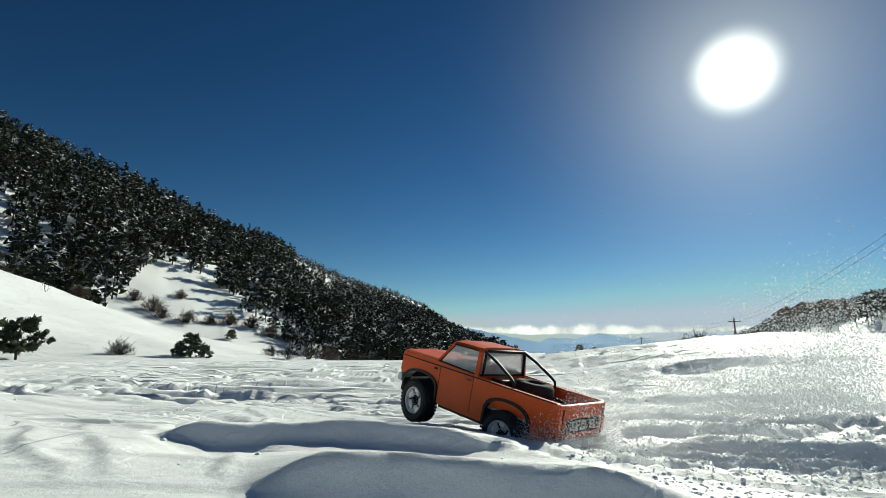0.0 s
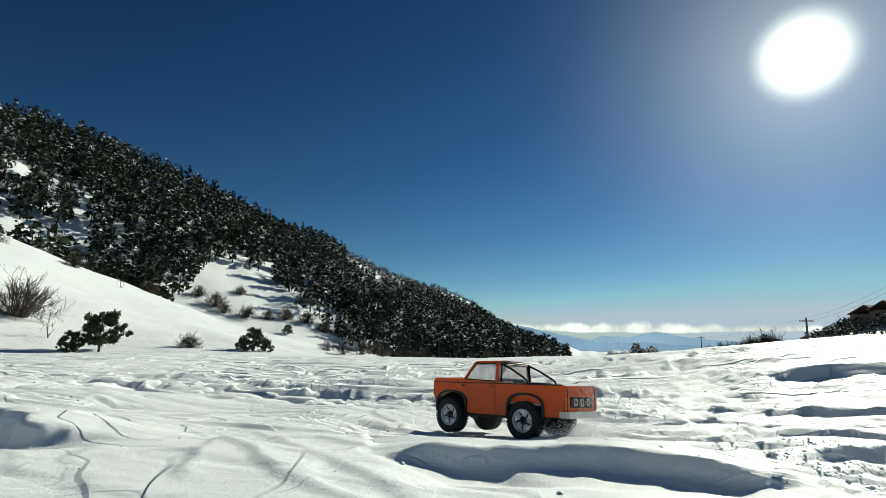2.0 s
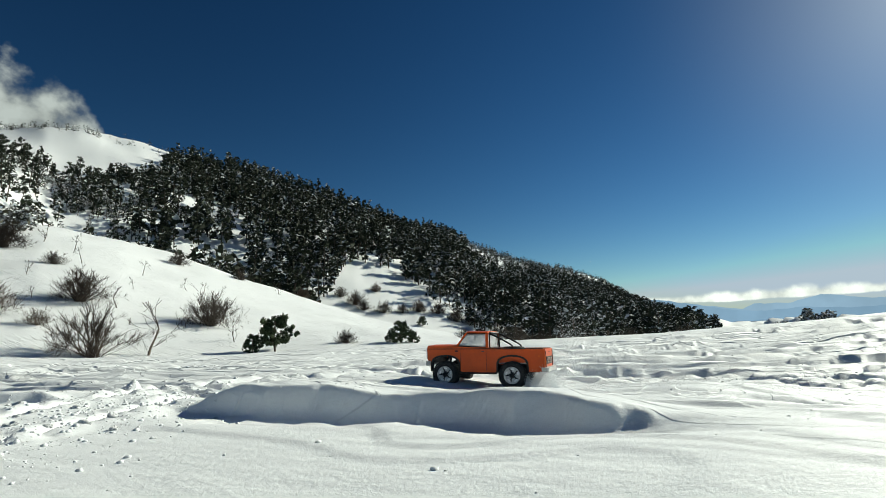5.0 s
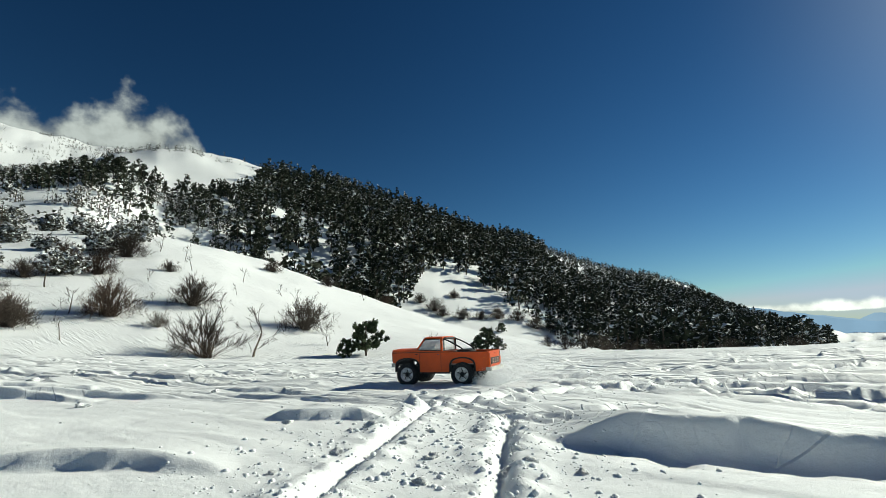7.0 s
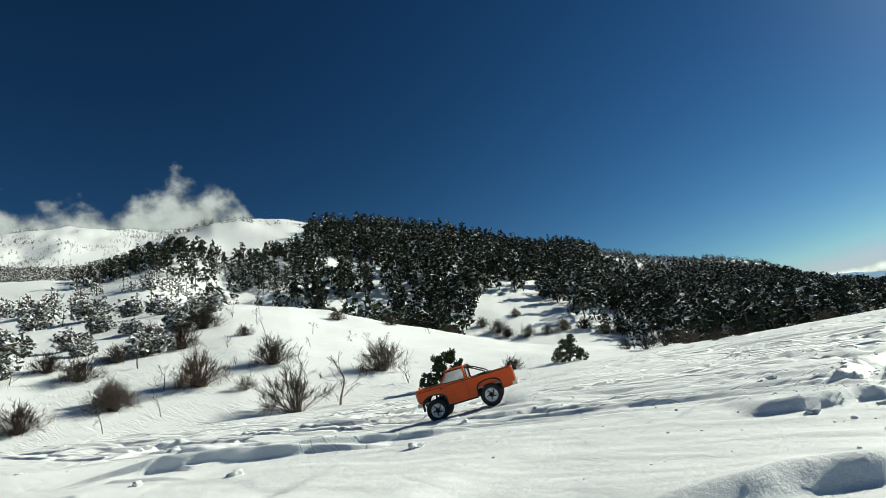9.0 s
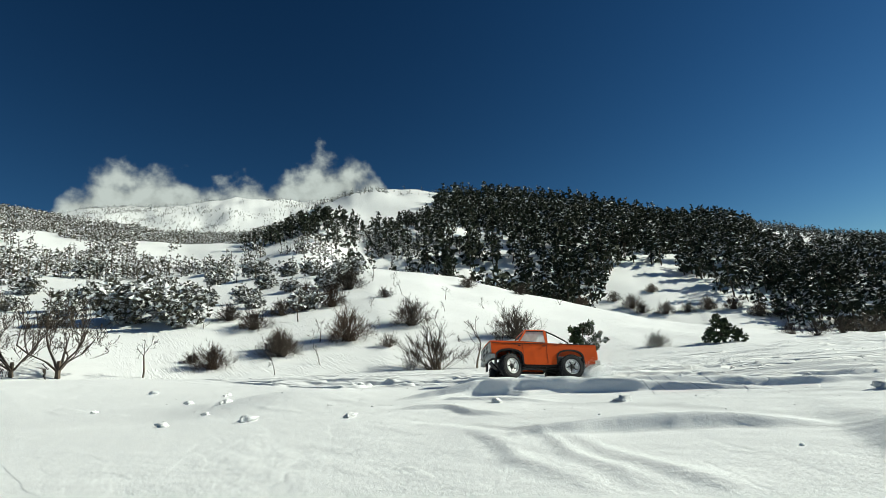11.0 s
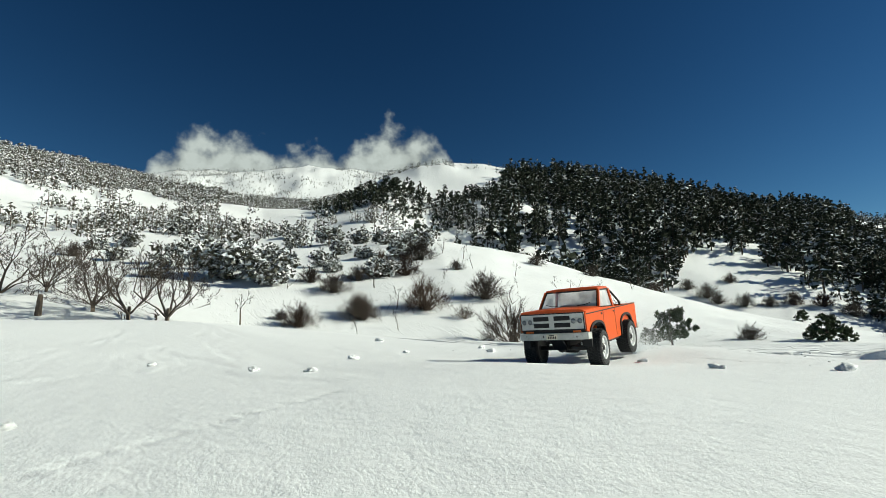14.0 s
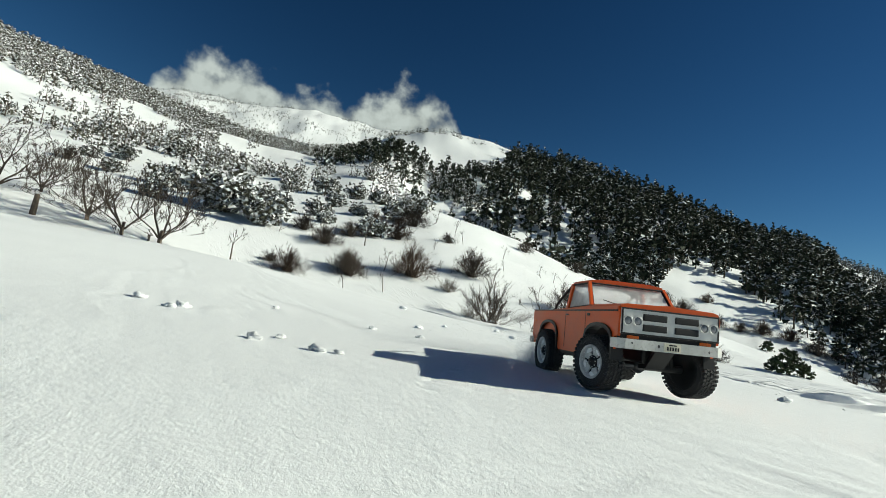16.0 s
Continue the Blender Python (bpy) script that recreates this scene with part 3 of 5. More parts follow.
def make_ground():
    xs, ys = spaced(-17.5, 13.0, -7.0, 1.4, 0.019, 1.026, (-5.7, 0.45)), spaced(-6.5, 15.0, -1.9, 2.6, 0.019, 1.026, (-1.65, 1.7))
    gx, gy = np.meshgrid(xs, ys, indexing="ij")
    r = np.hypot(gx - HUB[0], gy - HUB[1])
    gz = land(gx, gy) + carving(gx, gy) - 0.9 * smooth(13.6, 15.5, r)
    near = np.stack([gx, gy, gz], -1).reshape(-1, 3)
    az = np.radians(np.concatenate([np.arange(-55, 118, 0.35), np.arange(118, 305, 3.0)]))
    rr = np.concatenate([np.linspace(0.5, 11, 6), np.linspace(12.5, 34, 24), np.geomspace(35, 1250, 120), np.geomspace(1300, 4600, 14)])
    ga, gr = np.meshgrid(az, rr, indexing="ij")
    px, py = HUB[0] - np.sin(ga) * gr, HUB[1] + np.cos(ga) * gr
    pz = land(px, py) - 0.32 * (1 - smooth(13.4, 14.2, gr))
    far = np.stack([px, py, pz], -1).reshape(-1, 3)
    fn, ff = grid_faces(len(xs), len(ys)), grid_faces(len(az), len(rr), len(near), True)[:, ::-1]
    ob = joined(np.vstack([near, far]), np.vstack([fn, ff]), "ground", [SNOW], smooth=True)
    return tagged(ob, "wind-carved white snowfield rising into snowy slopes and mountains", "ground", kind="structure")


# ---- woods ----
ICO = None


def ico():
    global ICO
    if ICO is None:
        bm = bmesh.new()
        bmesh.ops.create_icosphere(bm, subdivisions=1, radius=1)
        ICO = (np.array([v.co[:] for v in bm.verts]), np.array([[v.index for v in f.verts] for f in bm.faces]))
        bm.free()
    return ICO


def clumps(rng, centres, radii, flat=0.7, ragged=0.45):
    """Many ragged foliage clumps as one set of triangles."""
    v0, f0 = ico()
    n = len(centres)
    jig = 1 + ragged * (rng.random((n, len(v0), 1)) * 2 - 1)
    turn = rng.random(n) * math.tau
    c, s = np.cos(turn)[:, None], np.sin(turn)[:, None]
    v = v0[None] * jig
    v = np.stack([v[..., 0] * c - v[..., 1] * s, v[..., 0] * s + v[..., 1] * c, v[..., 2] * flat], -1)
    v = v * radii[:, None, None] + centres[:, None]
    f = f0[None] + (np.arange(n) * len(v0))[:, None, None]
    return v.reshape(-1, 3), f.reshape(-1, 3)


def sprays(rng, centres, radii, blades=3, level=0.55):
    """Ragged sprays of needle-bearing twigs: narrow blades that spread from each centre, as one set of triangles."""
    n = len(centres)
    d = rng.normal(0, 1, (n, blades, 3)) * (1, 1, level)
    d = d / np.linalg.norm(d, axis=2, keepdims=True)
    e = rng.normal(0, 1, (n, blades, 3)) * (1, 1, 0.7)
    w = np.cross(d, e)
    w = w / (np.linalg.norm(w, axis=2, keepdims=True) + 1e-9)
    long = radii[:, None, None] * rng.uniform(0.9, 1.9, (n, blades, 1))
    c = centres[:, None] - d * long * 0.25 + rng.normal(0, 0.25, (n, blades, 3)) * radii[:, None, None]
    v = np.stack([c + w * long * 0.34, c - w * long * 0.34, c + d * long], 2)
    return v.reshape(-1, 3), np.arange(n * blades * 3).reshape(-1, 3)


def trunks(base, top, radius):
    """Three-sided tapered trunks."""
    n = len(base)
    ang = np.arange(3) * math.tau / 3
    ring = np.stack([np.cos(ang), np.sin(ang), 0 * ang], -1)[None]
    v = np.concatenate([base[:, None] + ring * radius[:, None, None], top[:, None] + ring * radius[:, None, None] * 0.3], 1)
    f = np.array([[0, 1, 4], [0, 4, 3], [1, 2, 5], [1, 5, 4], [2, 0, 3], [2, 3, 5]])
    return v.reshape(-1, 3), (f[None] + (np.arange(n) * 6)[:, None, None]).reshape(-1, 3)


def polar(az, r):
    a = np.radians(az)
    return HUB[0] - np.sin(a) * r, HUB[1] + np.cos(a) * r


def forest(name, label, rng, az, r, height, mats, per=9, broad=0.30, skirt=0.30):
    x, y = polar(az, r)
    base = np.stack([x, y, land(x, y) - 0.3], -1)
    n = len(az)
    lean = rng.normal(0, 0.05, (n, 2)) * height[:, None]
    top = base + np.stack([lean[:, 0], lean[:, 1], height], -1)
    tv, tf = trunks(base, top, 0.022 * height + 0.05)
    k = np.arange(per)[None] / (per - 1)
    lvl = skirt + (0.96 - skirt) * k + rng.normal(0, 0.04, (n, per))
    spread = broad * (1.05 - 0.75 * np.clip((lvl - 0.45) / 0.55, 0, 1)) * (0.75 + 0.5 * rng.random((n, 1)))
    ang = k * 17.0 + rng.random((n, per)) * 3 + rng.random((n, 1)) * 6
    off = spread * height[:, None] * (0.25 + 0.6 * rng.random((n, per)))
    cx, cy = base[:, None, 0] + lean[:, None, 0] * lvl + np.cos(ang) * off, base[:, None, 1] + lean[:, None, 1] * lvl + np.sin(ang) * off
    cz = base[:, None, 2] + lvl * height[:, None]
    rad = height[:, None] * (0.07 + 0.075 * rng.random((n, per))) * (1.25 - 0.5 * lvl)
    cv, cf = sprays(rng, np.stack([cx, cy, cz], -1).reshape(-1, 3), rad.ravel())
    idx = np.r_[np.zeros(len(cf), int), np.ones(len(tf), int)]
    ob = joined(np.vstack([cv, tv]), np.vstack([cf, tf + len(cv)]), name, mats, idx)
    return tagged(ob, label, "trees", kind="stuff")


def inside(rng, n, az0, az1, r0, r1):
    return rng.uniform(az0, az1, n), np.sqrt(rng.uniform(r0**2, r1**2, n))


def make_woods():
    rng = np.random.default_rng(4)
    # the dark wood on the main slope
    az, r = inside(rng, 31000, -9, 73, 130, 1000)
    reach = table(az, REACH)
    q = (r - 160) / (reach - 160)
    x, y = polar(az, r)
    n = fbm(x / 45, y / 45, 12, 3)
    foot = np.interp(az, [-9, 10, 18, 22, 27, 30, 33, 37, 45, 52, 57, 62, 73], [-0.2, -0.05, 0.07, 0.17, 0.26, 0.27, 0.10, -0.12, -0.12, 0.0, 0.08, 0.12, 0.16])
    head = np.interp(az, [-9, 44, 47, 48.5, 50, 53, 57, 62, 66, 70, 73], [1.03, 1.02, 1.0, 0.92, 0.66, 0.44, 0.38, 0.40, 0.40, 0.32, 0.2])
    keep = (q > foot + 0.08 * (n - 0.5)) & (q < head + 0.14 * (n - 0.5)) & (n > 0.24)
    clear = ((az - 35.5) / 4.0) ** 2 + ((q - 0.98) / 0.05) ** 2 < 1
    keep &= ~clear
    dens = np.interp(r, [130, 400, 1000], [1.0, 0.9, 0.32])
    keep &= rng.random(len(az)) < dens
    az, r = az[keep], r[keep]
    h = (6.5 + 9.0 * rng.random(len(az)) ** 1.4) * np.interp(r, [150, 450, 1000], [1.0, 0.95, 0.75]) * np.interp(az, [-9, 10, 30, 46, 54], [0.7, 0.85, 1, 1, 0.62])
    q = (r - 160) / (table(az, REACH) - 160)
    x, y = polar(az, r)
    edge = 0.12 * (fbm(x / 30, y / 30, 15, 3) - 0.5)
    rime = ((az < 17) & (q > 0.66 + edge)) | ((az > 26) & (az < 41) & (q > 0.90 + edge))
    forest("pine_wood", "dense dark pine wood dusted with snow on the mountainside", rng, az[~rime], r[~rime], h[~rime], [NEEDLES, BARK], 25, 0.30, 0.2)
    forest("rimed_wood", "low frosted pines along the crest of the mountainside", rng, az[rime], r[rime], h[rime] * 0.7, [NEEDLES_RIME, BARK], 14, 0.34, 0.12)
    # thin, snow-laden wood on the upper and left slopes
    az, r = inside(rng, 24000, 50, 116, 98, 420)
    x, y = polar(az, r)
    n = fbm(x / 20, y / 20, 22, 3)
    q = r / table(az, REACH)
    want = np.interp(q, [0.24, 0.30, 0.50, 0.75, 1.05], [0.0, 0.14, 0.34, 0.66, 0.95]) * np.interp(az, [50, 57, 62, 75, 85, 116], [0.20, 0.60, 0.85, 1.0, 1.0, 1.0])
    keep = (n + 0.26 * (rng.random(len(az)) - 0.5) > 0.77 - 0.41 * want) & ((az > 66) | (q < 0.6))
    az, r = az[keep], r[keep]
    h = rng.uniform(1.8, 6.5, len(az)) * np.interp(q[keep], [0.25, 0.6, 1], [0.7, 0.9, 1.1])
    forest("snowy_wood", "open wood of snow-laden pines and scrub on the white slope", rng, az, r, h, [NEEDLES_WHITE, BARK], 18, 0.40, 0.08)
    # sparse dots on the summit and on the far snowy ridge
    az, r = inside(rng, 14000, 44, 92, 360, 1000)
    x, y = polar(az, r)
    n = fbm(x / 60, y / 60, 32, 3)
    low = smooth(0, 1, (1000 - r) / 500)
    keep = (n + 0.4 * (rng.random(len(az)) - 0.5) > 0.60 - 0.26 * low * (az > 62) - 0.10 * (az <= 62)) & ((az > 62) | (r < 470))
    az, r = az[keep], r[keep]
    forest("summit_scrub", "scattered frosted scrub on the snowy summit ridge", rng, az, r, rng.uniform(1.8, 5.0, len(az)), [NEEDLES_RIME, BARK], 9, 0.45, 0.05)
    # the low hill beyond the field
    az, r = inside(rng, 2600, -62, -30.5, 150, 275)
    x, y = polar(az, r)
    keep = (fbm(x / 30, y / 30, 42, 3) > 0.36)
    forest("hill_wood", "dark trees on the low hill with patches of snow", rng, az[keep], r[keep], rng.uniform(2.5, 5.0, keep.sum()), [NEEDLES, BARK], 8, 0.42)


# ---- the truck ----
HW = 0.116                            # half the body's width
WF, WR, TRACK, WHEEL = 0.147, -0.174, 0.112, 0.061


def arch(cy, r, z0, n=12, flat=1.03):
    """The upper half of a wheel arch from back to front as (y, z)."""
    return [(cy - r * math.cos(k * math.pi / n), z0 + r * flat * math.sin(k * math.pi / n) ** 0.42) for k in range(n + 1)]


def side_outline():
    low = 0.083
    pts = [(-0.318, 0.086), (-0.252, low)]
    pts += arch(WR, 0.072, low)
    pts += [(-0.09, low - 0.004), (0.060, low - 0.004)]
    pts += arch(WF + 0.002, 0.072, low)
    pts += [(0.226, 0.131), (0.240, 0.132), (0.243, 0.186), (0.236, 0.194), (0.10, 0.197), (-0.06, 0.190), (-0.314, 0.183), (-0.320, 0.178)]
    return pts


def make_wheel(truck, x, y, side):
    """A knobbly tyre on a frosted rim, turned about x; its outer face looks to the given side."""
    bm = bmesh.new()
    w = 0.024
    prof = [(-w * 0.8, 0.036), (-w, 0.044), (-w * 0.96, 0.054), (-w * 0.75, WHEEL - 0.003), (0, WHEEL - 0.001), (w * 0.75, WHEEL - 0.003), (w * 0.96, 0.054), (w, 0.044), (w * 0.8, 0.036)]
    lathe(bm, prof, 36)
    for k in range(38):                # tread blocks
        a = k * math.tau / 38
        for row, xx in enumerate((-0.0185, -0.0095, 0.0, 0.0095, 0.0185)):
            aa = a + (0.5 if row % 2 else 0) * math.tau / 38
            m = Matrix.Rotation(aa, 4, "X") @ Matrix.Translation((xx, 0, WHEEL - 0.0012)) @ Matrix.Rotation(0.3 if row < 2 else -0.3, 4, "Z")
            bmesh.ops.create_cube(bm, size=1, matrix=m @ Matrix.Diagonal((0.0072, 0.0066, 0.0044, 1)))
    tyre = part("wheel", bm, RUBBER, truck, "knobbly black tyre caked with snow")
    tyre.matrix_basis = pose(x, y, 0.068)
    s = side
    bm = bmesh.new()
    lathe(bm, [(s * 0.019, 0.0385), (s * 0.0225, 0.0375), (s * 0.021, 0.0345), (s * 0.013, 0.0325), (s * 0.012, 0.0310)], 30)
    for k in range(5):                # broad spokes from the hub to the rim
        m = Matrix.Rotation(k * math.tau / 5 + 0.3, 4, "X")
        pts = [Vector((s * xx, w * yy, zz)) for xx, zz, w in ((0.0125, 0.012, 0.0066), (0.0150, 0.0215, 0.0098), (0.0145, 0.0330, 0.0150)) for yy in (-1, 1)]
        top, low = [bm.verts.new(m @ p) for p in pts], [bm.verts.new(m @ (p - Vector((s * 0.004, 0, 0)))) for p in pts]
        for i in (0, 2):
            bm.faces.new((top[i], top[i + 1], top[i + 3], top[i + 2]))
            bm.faces.new((top[i], top[i + 2], low[i + 2], low[i])), bm.faces.new((top[i + 1], low[i + 1], low[i + 3], top[i + 3]))
    part("rim", bm, RIM_WHITE, tyre, "frosted white five-spoke wheel rim")
    bm = bmesh.new()
    lathe(bm, [(s * 0.012, 0.0325), (s * 0.004, 0.0310), (s * 0.003, 0.001)], 20)
    lathe(bm, [(s * 0.010, 0.0150), (s * 0.0155, 0.0140), (s * 0.0165, 0.009), (s * 0.020, 0.0080), (s * 0.021, 0.001)], 20)
    lathe(bm, [(-s * 0.019, 0.037), (-s * 0.012, 0.02), (-s * 0.010, 0.001)], 20)
    part("hub", bm, BLACK, tyre, "black wheel hub", True)
    bm = bmesh.new()
    for k in range(8):
        a = k * math.tau / 8
        c = Vector((s * 0.0163, math.cos(a) * 0.0115, math.sin(a) * 0.0115))
        bmesh.ops.create_icosphere(bm, subdivisions=1, radius=0.0015, matrix=Matrix.Translation(c))
    part("wheel_bolts", bm, SILVER, tyre)
    bm = bmesh.new()
    for k in range(5):                 # snow packed between the spokes
        a = k * math.tau / 5 + 0.3
        bmesh.ops.create_icosphere(bm, subdivisions=2, radius=1, matrix=Matrix.Translation((s * 0.0125, math.cos(a) * 0.0275, math.sin(a) * 0.0275)) @ Matrix.Rotation(a, 4, "X") @ Matrix.Diagonal((0.004, 0.006, 0.010, 1)))
    part("packed_snow", bm, SNOW_LOOSE, tyre)
    return tyre


def make_truck():
    truck = tagged(new("pickup_truck"), "orange scale-model pickup truck with white grille, driving on snow", "model truck")
    P = lambda n, bm, m, lab="", sm=False, par=truck: part(n, bm, m, par, lab, sm)
    for s in (-1, 1):
        bm = slab(bmesh.new(), side_outline(), "x", s * HW, s * (HW - 0.006))
        side = P("side_panel", bm, ORANGE, "orange body side with wheel arches")
        # a rolled crease along the flank, door seams, handle, badge, marker lamp
        P("belt_moulding", bm_box(*sorted((s * (HW - 0.001), s * (HW + 0.0022))), -0.314, 0.238, 0.1835, 0.187, bev=0.0008), BLACK, "", False, side)
        for yy in (0.075, -0.052):
            P("door_seam", bm_box(*sorted((s * (HW - 0.001), s * (HW + 0.0006))), yy - 0.0007, yy + 0.0007, 0.088, 0.186), BLACK, "", False, side)
        P("door_handle", bm_box(*sorted((s * HW, s * (HW + 0.0045))), -0.044, -0.030, 0.172, 0.1755, bev=0.001), STEEL, "small dark door handle", False, side)
        P("badge", bm_box(*sorted((s * HW, s * (HW + 0.002))), 0.086, 0.100, 0.172, 0.1785, bev=0.001), BLACK, "", False, side)
        P("side_marker", bm_box(*sorted((s * HW, s * (HW + 0.0015))), -0.300, -0.292, 0.150, 0.155, bev=0.0006), AMBER, "", False, side)
        for cy in (WF + 0.002, WR):
            bm = bmesh.new()
            outer, inner = arch(cy, 0.0755, 0.080), arch(cy, 0.068, 0.080)
            slab(bm, outer + inner[::-1], "x", s * (HW + 0.0045), s * (HW - 0.022))
            P("arch_flare", bm, BLACK, "black wheel-arch flare", False, side)
    # bonnet, scuttle and nose
    bm = bmesh.new()
    slab(bm, [(-HW + 0.004, 0.187), (HW - 0.004, 0.187), (HW - 0.004, 0.1975), (HW - 0.016, 0.2015), (0.03, 0.2035), (0, 0.2055), (-0.03, 0.2035), (-HW + 0.016, 0.2015), (-HW + 0.004, 0.1975)], "y", 0.092, 0.243)
    hood = P("bonnet", bm, ORANGE, "orange bonnet with raised centre crease")
    bm = bmesh.new()
    for s in (-1, 1):
        tube(bm, [(s * 0.035, 0.096, 0.2065), (s * 0.060, 0.098, 0.2085), (s * 0.082, 0.094, 0.214)], 0.0012, sides=6)
    P("wiper", bm, BLACK, "", False, hood)
    P("nose_panel", bm_box(-HW + 0.006, HW - 0.006, 0.225, 0.240, 0.118, 0.196), BLACK)
    grille = P("grille", bm_box(-0.112, 0.112, 0.239, 0.246, 0.137, 0.193, bev=0.003), SILVER, "silver grille panel with four dark slots")
    for z0, z1 in ((0.137, 0.1405), (0.1895, 0.193)):
        P("grille_trim", bm_box(-0.112, 0.112, 0.2455, 0.2475, z0, z1, bev=0.0008), BLACK, "", False, grille)
    for s in (-1, 1):
        P("grille_trim", bm_box(*sorted((s * 0.1085, s * 0.112)), 0.2455, 0.2475, 0.1405, 0.1895, bev=0.0008), BLACK, "", False, grille)
        for z0, z1 in ((0.1685, 0.1830), (0.1465, 0.1610)):
            slot = P("grille_slot", bm_box(*sorted((s * 0.009, s * 0.064)), 0.2452, 0.2478, z0, z1, bev=0.0018), BLACK, "", False, grille)
            P("slot_mesh", bm_box(*sorted((s * 0.0115, s * 0.0615)), 0.2472, 0.2482, z0 + 0.0022, z1 - 0.0022, bev=0.0006), BLACK, "", False, slot)
        for cx in (0.0762, 0.0982):
            bm = bmesh.new()
            lathe(bm, [(0.2455, 0.0106), (0.2495, 0.0104), (0.2495, 0.0088), (0.2470, 0.0085)], 24, "y")
            bmesh.ops.translate(bm, verts=bm.verts, vec=(s * cx, 0, 0.166))
            ring = P("headlight", bm, SILVER, "round headlight with silver bezel", True)
            bm = bmesh.new()
            lathe(bm, [(0.2468, 0.0086), (0.2488, 0.0058), (0.2496, 0.0004)], 20, "y")
            bmesh.ops.translate(bm, verts=bm.verts, vec=(s * cx, 0, 0.166))
            P("lens", bm, LENS, "", True, ring)
        P("indicator", bm_box(*sorted((s * 0.070, s * 0.096)), 0.2405, 0.2445, 0.1285, 0.1350, bev=0.001), AMBER, "reddish indicator lens below the headlights")
    bm = slab(bmesh.new(), [(-0.124, 0.225), (-0.120, 0.246), (-0.105, 0.254), (0.105, 0.254), (0.120, 0.246), (0.124, 0.225), (0.112, 0.225), (0.108, 0.240), (-0.108, 0.240), (-0.112, 0.225)], "z", 0.107, 0.128)
    bump_f = P("front_bumper", bm, WHITE_WORN, "scuffed white front bumper")
    plate = P("number_plate", bm_box(-0.019, 0.019, 0.2542, 0.256, 0.1085, 0.1265, bev=0.0008), PLATE, "yellowed number plate with worn characters", False, bump_f)
    for k in range(5):
        P("plate_bar", bm_box(-0.0145 + k * 0.006, -0.0110 + k * 0.006, 0.2558, 0.2566, 0.1115, 0.1190), BLACK, "", False, plate)
    P("plate_bar", bm_box(-0.009, 0.009, 0.2558, 0.2566, 0.1215, 0.1240), BLACK, "", False, plate)
    for xx, zz, rr in ((0.030, 0.118, 0.004), (-0.085, 0.116, 0.003), (0.09, 0.12, 0.0025)):
        bm = bmesh.new()
        bmesh.ops.create_icosphere(bm, subdivisions=1, radius=1, matrix=Matrix.Translation((xx, 0.254, zz)) @ Matrix.Diagonal((rr * 0.8, 0.0012, rr, 1)))
        P("scuff", bm, STEEL, "", False, bump_f)
    # cab
    roof_z, cw, cb = 0.264, 0.099, 0.110
    A0, A1, B1, B0 = (0.091, 0.199), (0.047, roof_z - 0.004), (-0.052, roof_z - 0.006), (-0.056, 0.187)
    bm = bmesh.new()
    slab(bm, [(-cw - 0.001, roof_z - 0.008), (cw + 0.001, roof_z - 0.008), (cw - 0.004, roof_z), (cw * 0.6, roof_z + 0.004), (-cw * 0.6, roof_z + 0.004), (-cw + 0.004, roof_z)], "y", -0.056, 0.050)
    P("cab_roof", bm, ORANGE, "orange cab roof")
    P("drip_rail", tube(bmesh.new(), [(-cw - 0.002, -0.056, roof_z - 0.009), (-cw - 0.002, 0.050, roof_z - 0.009), (-cw + 0.004, 0.0525, roof_z - 0.008), (cw - 0.004, 0.0525, roof_z - 0.008), (cw + 0.002, 0.050, roof_z - 0.009), (cw + 0.002, -0.056, roof_z - 0.009)], 0.0022, sides=6), BLACK, "dark drip rail round the roof")
    for s in (-1, 1):
        for name, (y0, z0), (y1, z1), wdt in (("front_pillar", A0, A1, 0.0045), ("rear_pillar", B0, B1, 0.0062)):
            bm = bmesh.new()
            a, b = Vector((s * cb, y0, z0)), Vector((s * cw, y1, z1))
            vs = []
            for p in (a, b):
                for dx, dy in ((-0.0035, -wdt), (0.0035, -wdt), (0.0035, wdt), (-0.0035, wdt)):
                    vs.append(bm.verts.new(p + Vector((dx, dy, 0))))
            for q in ((0, 1, 2, 3), (7, 6, 5, 4), (0, 4, 5, 1), (1, 5, 6, 2), (2, 6, 7, 3), (3, 7, 4, 0)):
                bm.faces.new([vs[i] for i in q])
            P(name, bm, ORANGE)
        bm = bmesh.new()
        q = [(s * (cb - 0.002), A0[0] - 0.004, A0[1]), (s * (cw - 0.002), A1[0] - 0.003, A1[1] - 0.002), (s * (cw - 0.002), B1[0] + 0.005, B1[1] - 0.002), (s * (cb - 0.002), B0[0] + 0.006, B0[1] + 0.006)]
        bm.faces.new([bm.verts.new(p) for p in q])
        bmesh.ops.solidify(bm, geom=bm.faces[:], thickness=0.0012)
        P("side_window", bm, GLASS, "hazy clear side window")
        bm = bmesh.new()
        tube(bm, [Vector(p) * 1.0 for p in q + q[:1]], 0.0018, sides=5)
        P("window_seal", bm, BLACK)
    for name, y0, z0, y1, z1 in (("windscreen", A0[0], A0[1], A1[0], A1[1]), ("rear_window", B0[0] - 0.002, B0[1] + 0.004, B1[0] - 0.002, B1[1])):
        bm = bmesh.new()
        q = [(-cb + 0.006, y0, z0), (cb - 0.006, y0, z0), (cw - 0.005, y1, z1 - 0.003), (-cw + 0.005, y1, z1 - 0.003)]
        bm.faces.new([bm.verts.new(p) for p in q])
        bmesh.ops.solidify(bm, geom=bm.faces[:], thickness=0.0012)
        pane = P(name, bm, GLASS, "milky, snow-dusted " + ("windscreen" if y0 > 0 else "rear window"))
        bm = bmesh.new()
        tube(bm, [Vector(p) for p in q + q[:1]], 0.0032, sides=6)
